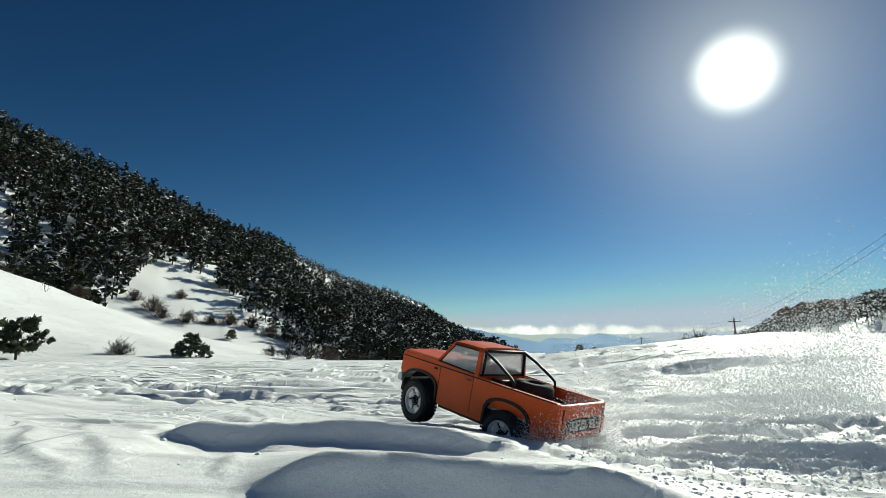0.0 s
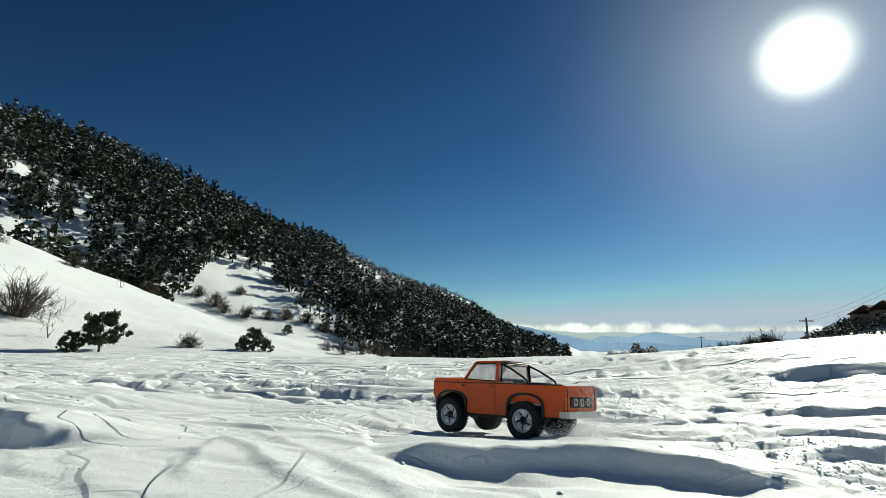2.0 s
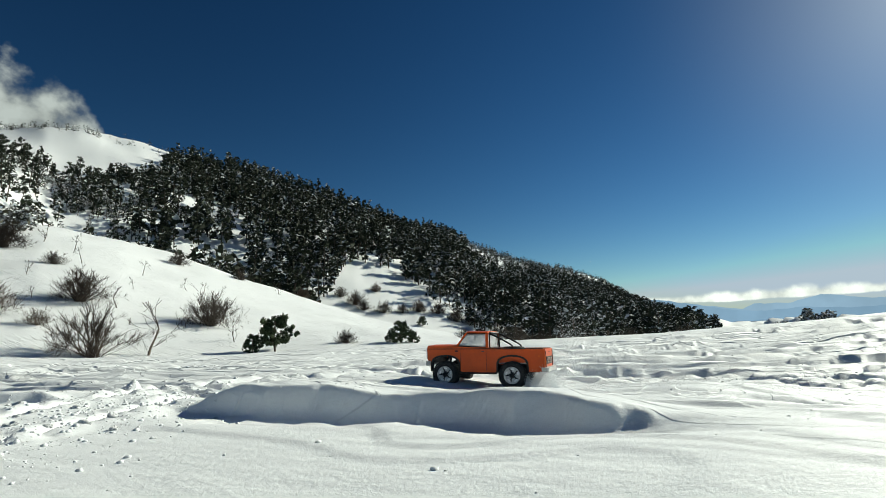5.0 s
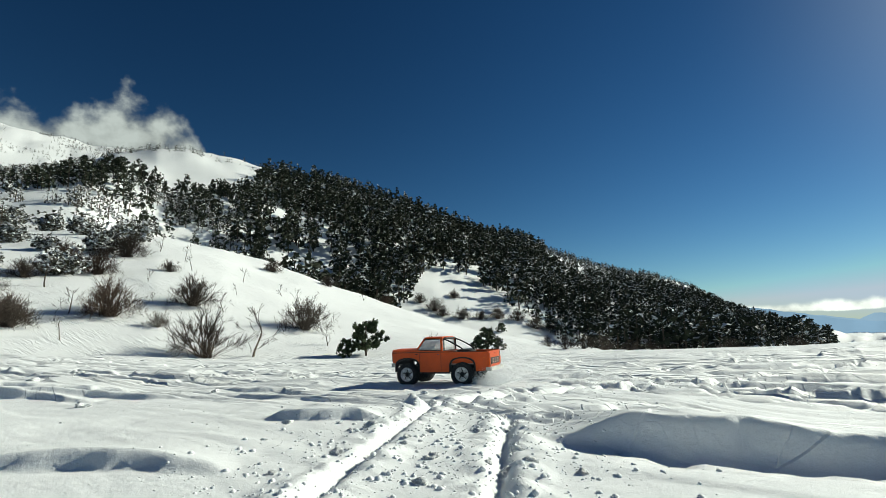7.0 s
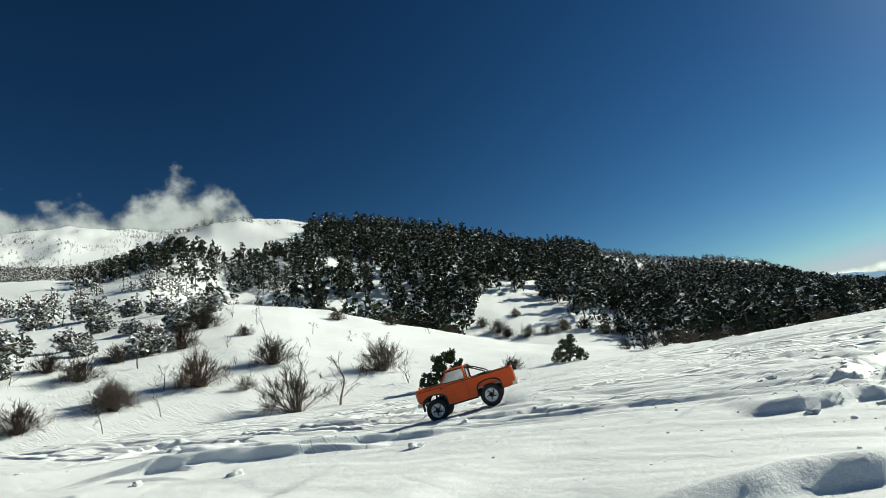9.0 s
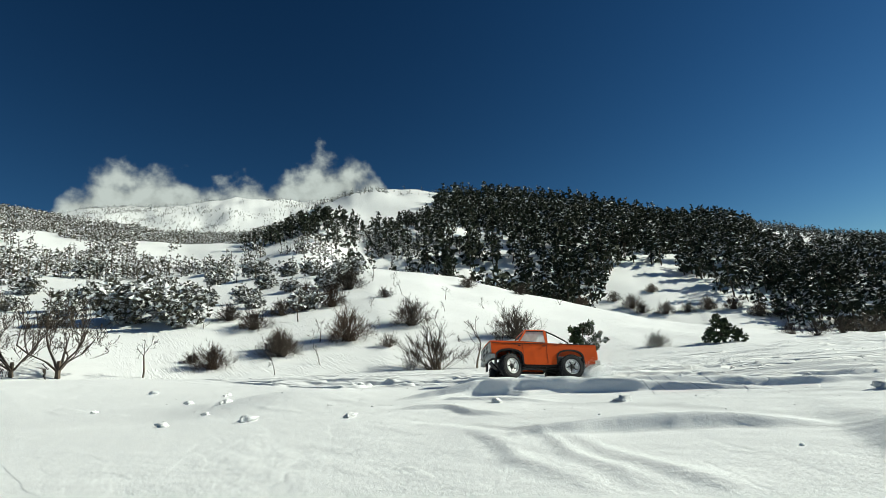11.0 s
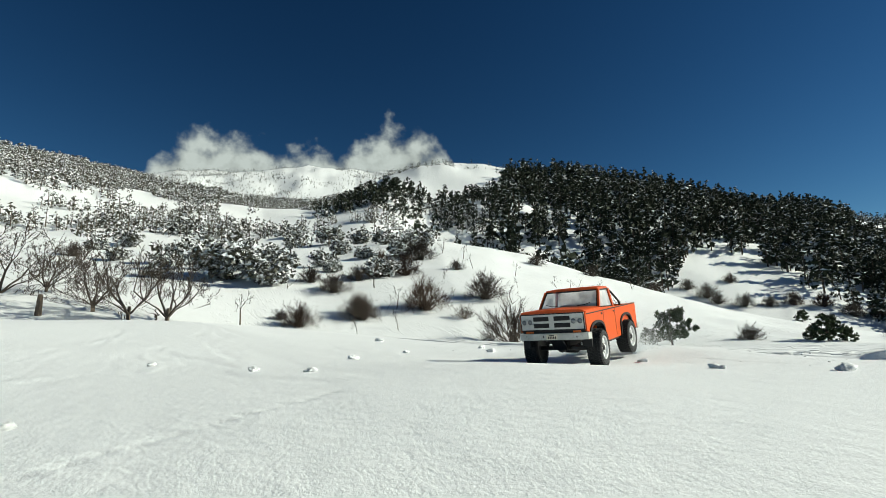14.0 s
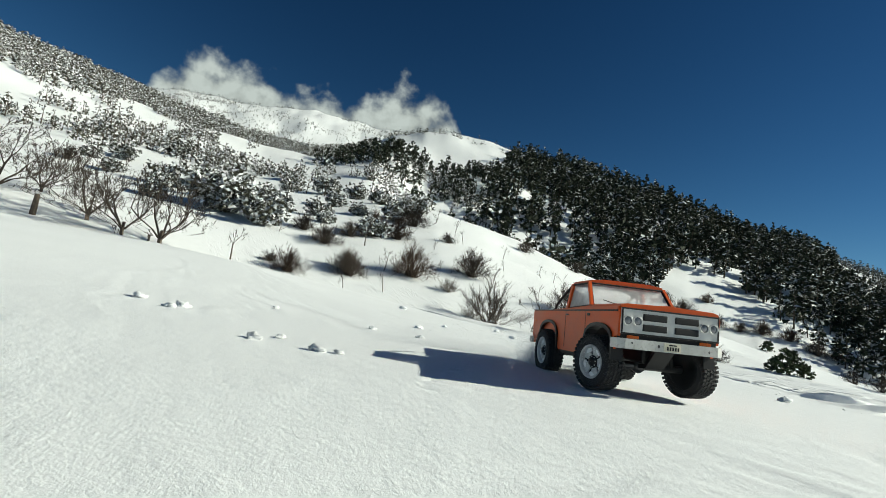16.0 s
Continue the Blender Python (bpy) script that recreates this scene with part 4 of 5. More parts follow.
        P("window_frame", bm, BLACK, "black window frame", False, pane)
    P("cab_back", bm_box(-cb, cb, -0.060, -0.054, 0.110, 0.190), ORANGE)
    P("dashboard", bm_box(-cb + 0.008, cb - 0.008, 0.055, 0.088, 0.170, 0.196, bev=0.004), BLACK)
    P("seat", bm_box(-0.085, 0.085, -0.050, -0.030, 0.125, 0.205, bev=0.006), BLACK)
    # bed and tailgate
    P("bed_floor", bm_box(-HW + 0.006, HW - 0.006, -0.316, -0.060, 0.118, 0.124), BED_GREY, "grey bed floor with lying snow")
    for s in (-1, 1):
        P("bed_wall", bm_box(*sorted((s * (HW - 0.006), s * (HW - 0.013))), -0.312, -0.060, 0.120, 0.182, bev=0.002), ORANGE)
        P("bed_rail", bm_box(*sorted((s * (HW + 0.001), s * (HW - 0.015))), -0.316, -0.060, 0.1815, 0.1865, bev=0.0015), ORANGE)
    gate = P("tailgate", bm_box(-HW + 0.004, HW - 0.004, -0.323, -0.314, 0.100, 0.184, bev=0.002), ORANGE, "orange tailgate with dark panel")
    for s in (-1, 1):
        P("gate_rib", bm_box(*sorted((s * 0.098, s * 0.102)), -0.3255, -0.322, 0.104, 0.176, bev=0.001), BLACK, "", False, gate)
    for zz in (0.165, 0.159):
        P("gate_crease", bm_box(-0.094, 0.094, -0.3242, -0.322, zz, zz + 0.0018), ORANGE, "", False, gate)
    panel = P("gate_panel", bm_box(-0.080, 0.080, -0.3252, -0.322, 0.116, 0.150, bev=0.001), BLACK, "dark panel with three pale blocks", False, gate)
    for cx in (-0.045, 0, 0.045):
        bm = bmesh.new()
        box(bm, cx - 0.011, cx + 0.011, -0.3268, -0.3248, 0.1405, 0.1445), box(bm, cx - 0.011, cx + 0.011, -0.3268, -0.3248, 0.1225, 0.1265)
        box(bm, cx - 0.011, cx - 0.007, -0.3268, -0.3248, 0.1265, 0.1405), box(bm, cx + 0.007, cx + 0.011, -0.3268, -0.3248, 0.1265, 0.1405)
        P("pale_block", bm, LETTER, "", False, panel)
    P("gate_latch", bm_box(-0.006, 0.006, -0.3262, -0.323, 0.168, 0.172, bev=0.0006), STEEL, "", False, gate)
    bm = slab(bmesh.new(), [(-0.121, -0.306), (-0.121, -0.330), (-0.112, -0.337), (0.112, -0.337), (0.121, -0.330), (0.121, -0.306), (0.110, -0.306), (0.108, -0.322), (-0.108, -0.322), (-0.110, -0.306)], "z", 0.084, 0.103)
    P("rear_bumper", bm, WHITE_WORN, "worn grey-white rear bumper")
    for s in (-1, 1):
        P("tail_light", bm_box(*sorted((s * 0.104, s * 0.112)), -0.3255, -0.321, 0.112, 0.150, bev=0.001), AMBER, "reddish tail light")
    # roll bars behind the cab, spare wheel in the bed
    bm = bmesh.new()
    for s in (-1, 1):
        tube(bm, [(s * 0.094, -0.062, 0.256), (s * 0.096, -0.105, 0.238), (s * 0.098, -0.160, 0.208), (s * 0.099, -0.172, 0.199), (s * 0.099, -0.175, 0.184)], 0.0040, sides=8)
    tube(bm, [(-0.095, -0.064, 0.190), (-0.093, -0.064, 0.252), (-0.086, -0.064, 0.260), (0.086, -0.064, 0.260), (0.093, -0.064, 0.252), (0.095, -0.064, 0.190)], 0.0036, sides=8)
    P("roll_bar", bm, BLACK, "black tubular roll bar", True)
    bm = bmesh.new()
    lathe(bm, [(0.125, 0.030), (0.127, 0.050), (0.135, 0.056), (0.165, 0.056), (0.174, 0.050), (0.176, 0.030), (0.168, 0.024), (0.160, 0.001)], 30, "z")
    bmesh.ops.translate(bm, verts=bm.verts, vec=(0.03, -0.150, 0.018))
    P("spare_wheel", bm, RUBBER, "black spare wheel lying in the bed", True)
    P("battery_box", bm_box(-0.07, -0.02, -0.115, -0.075, 0.124, 0.190, bev=0.004), BLACK, "black box behind the cab")
    # chassis
    P("chassis", bm_box(-0.030, 0.030, -0.290, 0.190, 0.076, 0.108, bev=0.006), BLACK, "dark chassis and gearbox")
    P("skid_plate", slab(bmesh.new(), [(0.228, 0.105), (0.190, 0.066), (0.120, 0.062), (0.120, 0.070), (0.186, 0.074), (0.224, 0.112)], "x", -0.022, 0.022), BLACK, "black skid plate")
    for s in (-1, 1):
        P("sill", bm_box(*sorted((s * 0.094, s * 0.109)), -0.098, 0.070, 0.070, 0.080, bev=0.003), BLACK, "black side step")
    for yy in (WF, WR):
        bm = tube(bmesh.new(), [(-TRACK + 0.02, yy, 0.068), (TRACK - 0.02, yy, 0.068)], 0.0085, sides=10)
        bmesh.ops.create_icosphere(bm, subdivisions=2, radius=0.017, matrix=Matrix.Translation((0.015, yy, 0.068)))
        P("axle", bm, STEEL, "dark axle with differential", True)
        for s in (-1, 1):
            bm = tube(bmesh.new(), [(s * 0.066, yy + 0.004, 0.072), (s * 0.056, yy - 0.006, 0.150)], 0.0055, sides=8)
            for k in range(7):
                t = 0.25 + 0.09 * k
                lathe_c = Vector((s * (0.066 - 0.010 * t), yy + 0.004 - 0.010 * t, 0.072 + 0.078 * t))
                bmesh.ops.create_circle(bm, cap_ends=True, segments=12, radius=0.0095, matrix=Matrix.Translation(lathe_c))
            P("shock_absorber", bm, BLACK)
            inward = -1 if yy > 0 else 1
            P("link_arm", tube(bmesh.new(), [(s * 0.058, yy, 0.062), (s * 0.032, yy + inward * 0.105, 0.078)], 0.0035, sides=8), STEEL)
    wheels = [make_wheel(truck, s * TRACK, y, s) for y in (WF, WR) for s in (-1, 1)]
    return truck, wheels


# ---- bushes and trees ----
def twigs(rng, height, width, stems, depth, fork, thick, upright=0.5):
    """Start, end and radius of every piece of a leafless plant."""
    a, b, r = [], [], []

    def grow(p, d, length, rad, level):
        n = 3
        for _ in range(n):
            q = p + d * length / n
            a.append(p), b.append(q), r.append(rad)
            p, rad = q, rad * 0.86
            d = d + rng.normal(0, 0.13, 3) + np.array((0, 0, 0.05 * upright))
            d = d / np.linalg.norm(d)
            if level < depth and rng.random() < 0.75:
                side(p, d, length, rad, level)
        if level < depth:
            for _ in range(fork):
                side(p, d, length, rad, level)

    def side(p, d, length, rad, level):
        e = d + rng.normal(0, 0.55, 3)
        grow(p, e / np.linalg.norm(e), length * rng.uniform(0.45, 0.72), rad * 0.62, level + 1)

    for s in range(stems):
        ang = s * 2.4 + rng.random()
        out = width / height * (0.25 + 0.75 * rng.random()) * (1.2 - upright)
        d = np.array((math.cos(ang) * out, math.sin(ang) * out, 1.0))
        p0 = np.array((math.cos(ang), math.sin(ang), 0)) * width * 0.08 * (stems > 1)
        grow(p0, d / np.linalg.norm(d), height * rng.uniform(0.45, 0.62), thick, 0)
    a, b, r = np.array(a), np.array(b), np.array(r)
    top = max(np.percentile(b[:, 2], 97), 0.1)
    wide = np.percentile(np.abs(b[:, :2]), 95) * 2
    k = np.array((width / wide, width / wide, height / top))
    return a * k, b * k, r


def twig_mesh(name, a, b, r, mats, parent=None, label=""):
    v, f = trunks(a, b, r)
    v = v.reshape(-1, 6, 3)
    v[:, 3:] = b[:, None] + (v[:, 3:] - b[:, None]) * 2.6
    ob = joined(v.reshape(-1, 3), f, name, mats)
    ob.parent = parent
    return tagged(ob, label)


def spot(az, r, sink=0.12):
    x, y = polar(az, r)
    return float(x), float(y), float(land(x, y)) - sink


def stand(ob, az, r, grow=1.0, turn=0.0, sink=0.12):
    ob.matrix_basis = pose(*spot(az, r, sink), 0, 0, turn) @ Matrix.Scale(grow, 4)
    return ob


def dome_twigs(rng, stems, sides, ends, wide, low, ragged):
    """Start, end and radius of the twigs of a shrub whose stems arch from one root to a ragged dome."""
    ang, phi = rng.uniform(0, math.tau, stems), np.radians(low + (86 - low) * rng.random(stems) ** 1.3)
    reach = (1 - ragged * rng.random(stems)) * (0.9 + 0.16 * np.sin(3 * ang + 1) + 0.10 * np.sin(5 * ang))
    tip = np.stack([np.cos(ang) * np.cos(phi) * wide / 2, np.sin(ang) * np.cos(phi) * wide / 2, np.sin(phi)], -1) * reach[:, None]
    root = rng.normal(0, 0.04 * wide, (stems, 3)) * (1, 1, 0)
    mid = root + (tip - root) * 0.5 + rng.normal(0, 0.04, (stems, 3)) + (0, 0, 0.05)
    a, b, r = [root, mid], [mid, tip], [np.full(stems, 0.011), np.full(stems, 0.0075)]

    def offshoots(p, q, k, length, rad):
        t = rng.uniform(0.15, 1.0, (len(p), k, 1))
        at = p[:, None] + (q - p)[:, None] * t
        d = (q - p) / (np.linalg.norm(q - p, axis=1, keepdims=True) + 1e-9)
        d = d[:, None] + rng.normal(0, 0.6, (len(p), k, 3)) + (0, 0, 0.12)
        d = d / np.linalg.norm(d, axis=2, keepdims=True) * rng.uniform(0.5, 1.2, (len(p), k, 1)) * length
        u, w = at.reshape(-1, 3), (at + d).reshape(-1, 3)
        a.append(u), b.append(w), r.append(np.full(len(u), rad))
        return u, w

    u, w = offshoots(mid, tip, sides, 0.24, 0.0048)
    offshoots(u, w, ends, 0.12, 0.0034)
    return np.concatenate(a), np.concatenate(b), np.concatenate(r)


def dense_bush(seed, mat):
    rng = np.random.default_rng(seed)
    ob = tagged(new("bush"), "leafless dense brown bush on the snowy slope", "bush", "bushes on the slope")
    twig_mesh("crown", *dome_twigs(rng, 150, 6, 3, 1.95, 6, 0.4), [mat], ob)
    return ob


def open_thicket(seed):
    rng = np.random.default_rng(seed)
    ob = tagged(new("thicket"), "wide leafless thicket of thin grey branches", "bush", "bare trees on the slope")
    a, b, r = dome_twigs(rng, 60, 8, 4, 2.0, 18, 0.45)
    trunk = r > 0.007
    twig_mesh("trunk", a[trunk], b[trunk], r[trunk], [BARK], ob)
    twig_mesh("crown", a[~trunk], b[~trunk], r[~trunk] * 0.85, [TWIG], ob)
    return ob


def bare_tree(seed, name, label, stems, wide):
    rng = np.random.default_rng(seed)
    a, b, r = twigs(rng, 1.0, wide, stems, 3, 2, 0.028, 0.55)
    ob = tagged(new(name), label, "tree", "bare trees on the slope")
    trunk = r > 0.013
    twig_mesh("trunk", a[trunk], b[trunk], r[trunk], [BARK], ob)
    twig_mesh("crown", a[~trunk], b[~trunk], np.maximum(r[~trunk], 0.0055), [TWIG], ob)
    return ob


def fruit_tree(seed):
    rng = np.random.default_rng(seed)
    a, b, r = twigs(rng, 1.0, 1.45, 5, 4, 2, 0.022, 0.25)
    for p in (a, b):
        p[:, :2] *= np.clip(p[:, 2:] / 0.2, 0.2, 1)
    lift = 0.13
    a, b = a * (1, 1, 1 - lift) + (0, 0, lift), b * (1, 1, 1 - lift) + (0, 0, lift)
    ob = tagged(new("fruit_tree"), "bare fruit tree with a short dark trunk in snow", "tree", "orchard trees")
    twig_mesh("trunk", np.array([(0, 0, -0.05), (0.01, 0, 0.1)]), np.array([(0.01, 0, 0.1), (0, 0.01, 0.25)]), np.array([0.042, 0.034]), [BARK], ob)
    keep = (rng.random(len(a)) < min(1, 5200 / len(a))) | (r > 0.007)
    twig_mesh("crown", a[keep], b[keep], np.maximum(r[keep], 0.0042), [TWIG], ob)
    return ob


def young_pine(seed, low=False):
    rng = np.random.default_rng(seed)
    ob = tagged(new("young_pine"), "young dark green pine with tufted needles in snow", "tree", "young pines")
    a, b, r, tips = [], [], [], []
    a.append((0, 0, -0.05)), b.append((0.03, 0.01, 0.5)), r.append(0.035)
    a.append((0.03, 0.01, 0.5)), b.append((0.0, 0.02, 0.9)), r.append(0.022)
    for k in range(44):
        t = rng.uniform(0.06 if low else 0.22, 0.97)
        ang = k * 2.4 + rng.random()
        reach = (0.50 if low else 0.52) * (1.1 - 0.60 * t) * rng.uniform(0.7, 1.1)
        p, q = np.array((0.02, 0.01, t * 0.88)), np.array((math.cos(ang) * reach, math.sin(ang) * reach, t * 0.88 + reach * rng.uniform(0.15, 0.5)))
        a.append(p), b.append(q), r.append(0.010)
        for _ in range(4):
            w = rng.uniform(0.45, 1.05)
            tips.append(p + (q - p) * w + rng.normal(0, 0.035, 3))
    tips = np.array(tips)
    twig_mesh("trunk", np.array(a), np.array(b), np.array(r), [BARK], ob)
    needles_a, needles_b = [], []
    for c in tips:                     # brushes of needles round each shoot
        axis = np.array((c[0], c[1], 0.25)) / (np.hypot(c[0], c[1]) + 0.25)
        for _ in range(16):
            d = axis * 0.6 + rng.normal(0, 0.62, 3)
            d = d / np.linalg.norm(d) * rng.uniform(0.06, 0.11)
            needles_a.append(c), needles_b.append(c + d)
    twig_mesh("needles", np.array(needles_a), np.array(needles_b), np.full(len(needles_a), 0.0085), [NEEDLES_NEAR], ob)
    v, f = clumps(rng, tips, rng.uniform(0.040, 0.072, len(tips)), 0.8, 0.6)
    crown = joined(v, f, "crown", [NEEDLES_NEAR])
    crown.parent = ob
    return ob


def snowy_scrub(seed):
    rng = np.random.default_rng(seed)
    ob = tagged(new("snowy_shrub"), "evergreen shrub bowed under clumps of snow", "shrub", "snow-laden shrubs")
    n = 620
    c = rng.normal(0, 1, (n, 3))
    c = c / np.linalg.norm(c, axis=1)[:, None] * rng.uniform(0.35, 1, (n, 1)) * (0.62, 0.62, 0.40) + (0, 0, 0.40)
    lobe = np.sin(3 * np.arctan2(c[:, 1], c[:, 0]) + seed) * 0.25 + np.sin(5 * c[:, 0] * 2 + seed) * 0.2
    c *= (1 + lobe)[:, None] * 0.95
    v, f = sprays(rng, c, rng.uniform(0.05, 0.11, n), 4)
    crown = joined(v, f, "crown", [NEEDLES_WHITE])
    crown.parent = ob
    twig_mesh("trunk", np.array([(0, 0, -0.05)]), np.array([(0.02, 0, 0.7)]), np.array([0.03]), [BARK], ob)
    return ob


# azimuth, distance, height in metres, as they stand on the slope
BUSHES = ((55.6, 45.2, 2.5), (62.7, 41.2, 2.66), (44.3, 43.1, 2.77), (69.9, 38.5, 1.86), (64.0, 55.4, 2.5), (61.8, 70.7, 3.2), (69.4, 52.6, 1.7), (76.6, 36.6, 1.68), (78.4, 38.4, 0.86), (74.6, 50.7, 1.7), (70.2, 39.9, 1.73), (72.3, 47.4, 2.0), (95.3, 81.8, 2.1),
          (29.9, 182, 5.0), (26.7, 179, 4.3), (29.0, 178.6, 3.6), (22.7, 189, 4.6), (24.6, 184, 3.6), (31.6, 186, 3.8), (20.5, 190, 4.4), (18.4, 186, 4.6), (16.6, 190, 4.8), (27.6, 200, 3.4), (29.9, 38.0, 1.09), (58.0, 58.0, 1.3), (66.5, 62.0, 2.2), (48.0, 88.0, 2.2), (42.0, 92.0, 2.0), (35.5, 96.0, 1.8))
BARES = ((49.4, 32.9, 3.18), (41.6, 37.6, 1.61), (50.9, 67.6, 2.04), (51.5, 51.8, 1.2), (46.8, 57.8, 1.4), (59.8, 52.0, 1.25), (55.9, 63.9, 1.93), (56.6, 73.8, 2.24), (59.0, 76.9, 2.33), (65.9, 41.3, 1.87), (66.2, 35.7, 1.46), (67.8, 48.6, 2.6), (52.6, 44.5, 1.7), (59.2, 45.3, 0.97), (82.6, 34.9, 2.34), (70.9, 33.8, 1.24), (77.1, 48.3, 1.5), (37.9, 87.8, 2.25), (45.2, 60.5, 1.5), (63.0, 60.0, 1.4))
THICKETS = ((54.1, 32.5, 2.97), (15.2, 66.4, 1.9), (13.2, 71.9, 2.3), (11.0, 78.0, 2.6), (8.5, 82.0, 2.2), (17.0, 70.0, 1.6), (6.0, 90.0, 2.2), (-1.0, 95.0, 2.4), (-6.5, 110.0, 3.0), (58.5, 39.0, 1.2))
ORCHARD = ((94.5, 38.3, 3.6), (91.9, 35.9, 3.6), (88.9, 35.2, 4.2), (100.7, 41.9, 4.8), (97.6, 45.0, 3.2), (103.5, 47.0, 4.2))
PINES = ((37.3, 34.1, 2.48, 0), (39.6, 33.7, 1.37, 1), (23.7, 38.6, 1.86, 1), (22.3, 38.9, 1.1, 1), (22.3, 167.8, 3.6, 1), (24.9, 39.4, 0.9, 1))
SCRUB = ((82.9, 53.0, 4.68), (84.7, 65.0, 3.4), (86.9, 75.1, 3.95), (89.0, 54.2, 2.0), (79.1, 49.7, 3.3), (76.9, 64.5, 2.85), (67.0, 54.1, 2.95), (63.7, 73.2, 3.89), (74.8, 131, 4.2), (71.3, 110, 5.2), (81.2, 61.0, 3.2), (68.1, 72.5, 2.3), (61.2, 83.7, 3.6), (90.8, 110.8, 4.0), (92.0, 79.2, 2.3), (86.3, 136.8, 5.2), (81.9, 54.5, 3.6), (83.8, 56.0, 2.6), (80.0, 52.5, 2.4), (72.8, 66.0, 2.6), (70.5, 80.0, 3.0), (78.0, 76.0, 3.0), (84.0, 84.0, 3.4), (88.2, 70.0, 2.6), (65.5, 88.0, 3.6), (75.5, 92.0, 3.4), (60.4, 96.0, 3.2), (68.0, 98.0, 3.6), (80.6, 100.0, 3.8), (93.5, 96.0, 2.8), (62.5, 104.0, 3.4), (72.0, 58.0, 1.8))


def make_plants():
    rng = random.Random(6)
    kinds = [dense_bush(20 + k, TWIG_RED if k % 2 else TWIG) for k in range(3)]
    bares = [bare_tree(40 + k, "bare_tree", "small leafless tree standing in the snow", 1, 0.85) for k in range(4)]
    thick = [open_thicket(50 + k) for k in range(2)]
    fruit = [fruit_tree(60 + k) for k in range(3)]
    pines = [young_pine(70), young_pine(71, True)]
    scrub = [snowy_scrub(80 + k) for k in range(3)]
    for rows, made in ((BUSHES, kinds), (BARES, bares), (THICKETS, thick), (ORCHARD, fruit), (SCRUB, scrub)):
        for k, (az, r, h) in enumerate(rows):
            ob = made[k % len(made)]
            if k < len(made):
                stand(ob, az, r, h, rng.uniform(0, 360))
            else:
                copy_thing(ob, pose(*spot(az, r), 0, 0, rng.uniform(0, 360)) @ Matrix.Scale(h / ob.scale[0], 4))
    used = set()
    for az, r, h, kind in PINES:
        if kind not in used:
            stand(pines[kind], az, r, h, rng.uniform(0, 360))
            used.add(kind)
        else:
            copy_thing(pines[kind], pose(*spot(az, r), 0, 0, rng.uniform(0, 360)) @ Matrix.Scale(h / pines[kind].scale[0], 4))
    x, y, z = spot(98.3, 37.2)
    bm = tube(bmesh.new(), [(0, 0, 0), (0.05, 0.02, 0.7), (0.16, 0.05, 1.25)], 0.17, 0.12, 9)
    stump = part("stump", bm, BARK)
    stump.matrix_basis = pose(x, y, z)
    tagged(stump, "broken tree stump standing in the snow", "stump")


# ---- beyond the field ----
def make_house(az, r, w, d, h, turn):
    ob = tagged(new("house"), "brown village house with a tiled gable roof", "house", "village houses")
    part("wall", bm_box(-w / 2, w / 2, -d / 2, d / 2, -1.5, h), WALL_STONE, ob)
    bm = slab(bmesh.new(), [(-w / 2 - 0.4, h - 0.1), (0, h + w * 0.30), (w / 2 + 0.4, h - 0.1), (w / 2 + 0.4, h + 0.15), (0, h + w * 0.30 + 0.25), (-w / 2 - 0.4, h + 0.15)], "y", -d / 2 - 0.4, d / 2 + 0.4)
    part("roof", bm, ROOF_TILE, ob)
    for k in (-1, 1):
        win = part("window", bm_box(k * w * 0.24 - 0.5, k * w * 0.24 + 0.5, -d / 2 - 0.05, -d / 2 + 0.05, h * 0.4, h * 0.75), BLACK, ob)
    part("chimney", bm_box(w * 0.2, w * 0.2 + 0.6, -0.3, 0.3, h, h + w * 0.30 + 0.5), WALL_STONE, ob)
    ob.matrix_basis = pose(*spot(az, r, 0), 0, 0, turn)
    return ob


def aloft(az, el, r, eye=0.22):
    x, y = polar(az, r)
    return Vector((float(x), float(y), eye + r * math.tan(radians(el))))


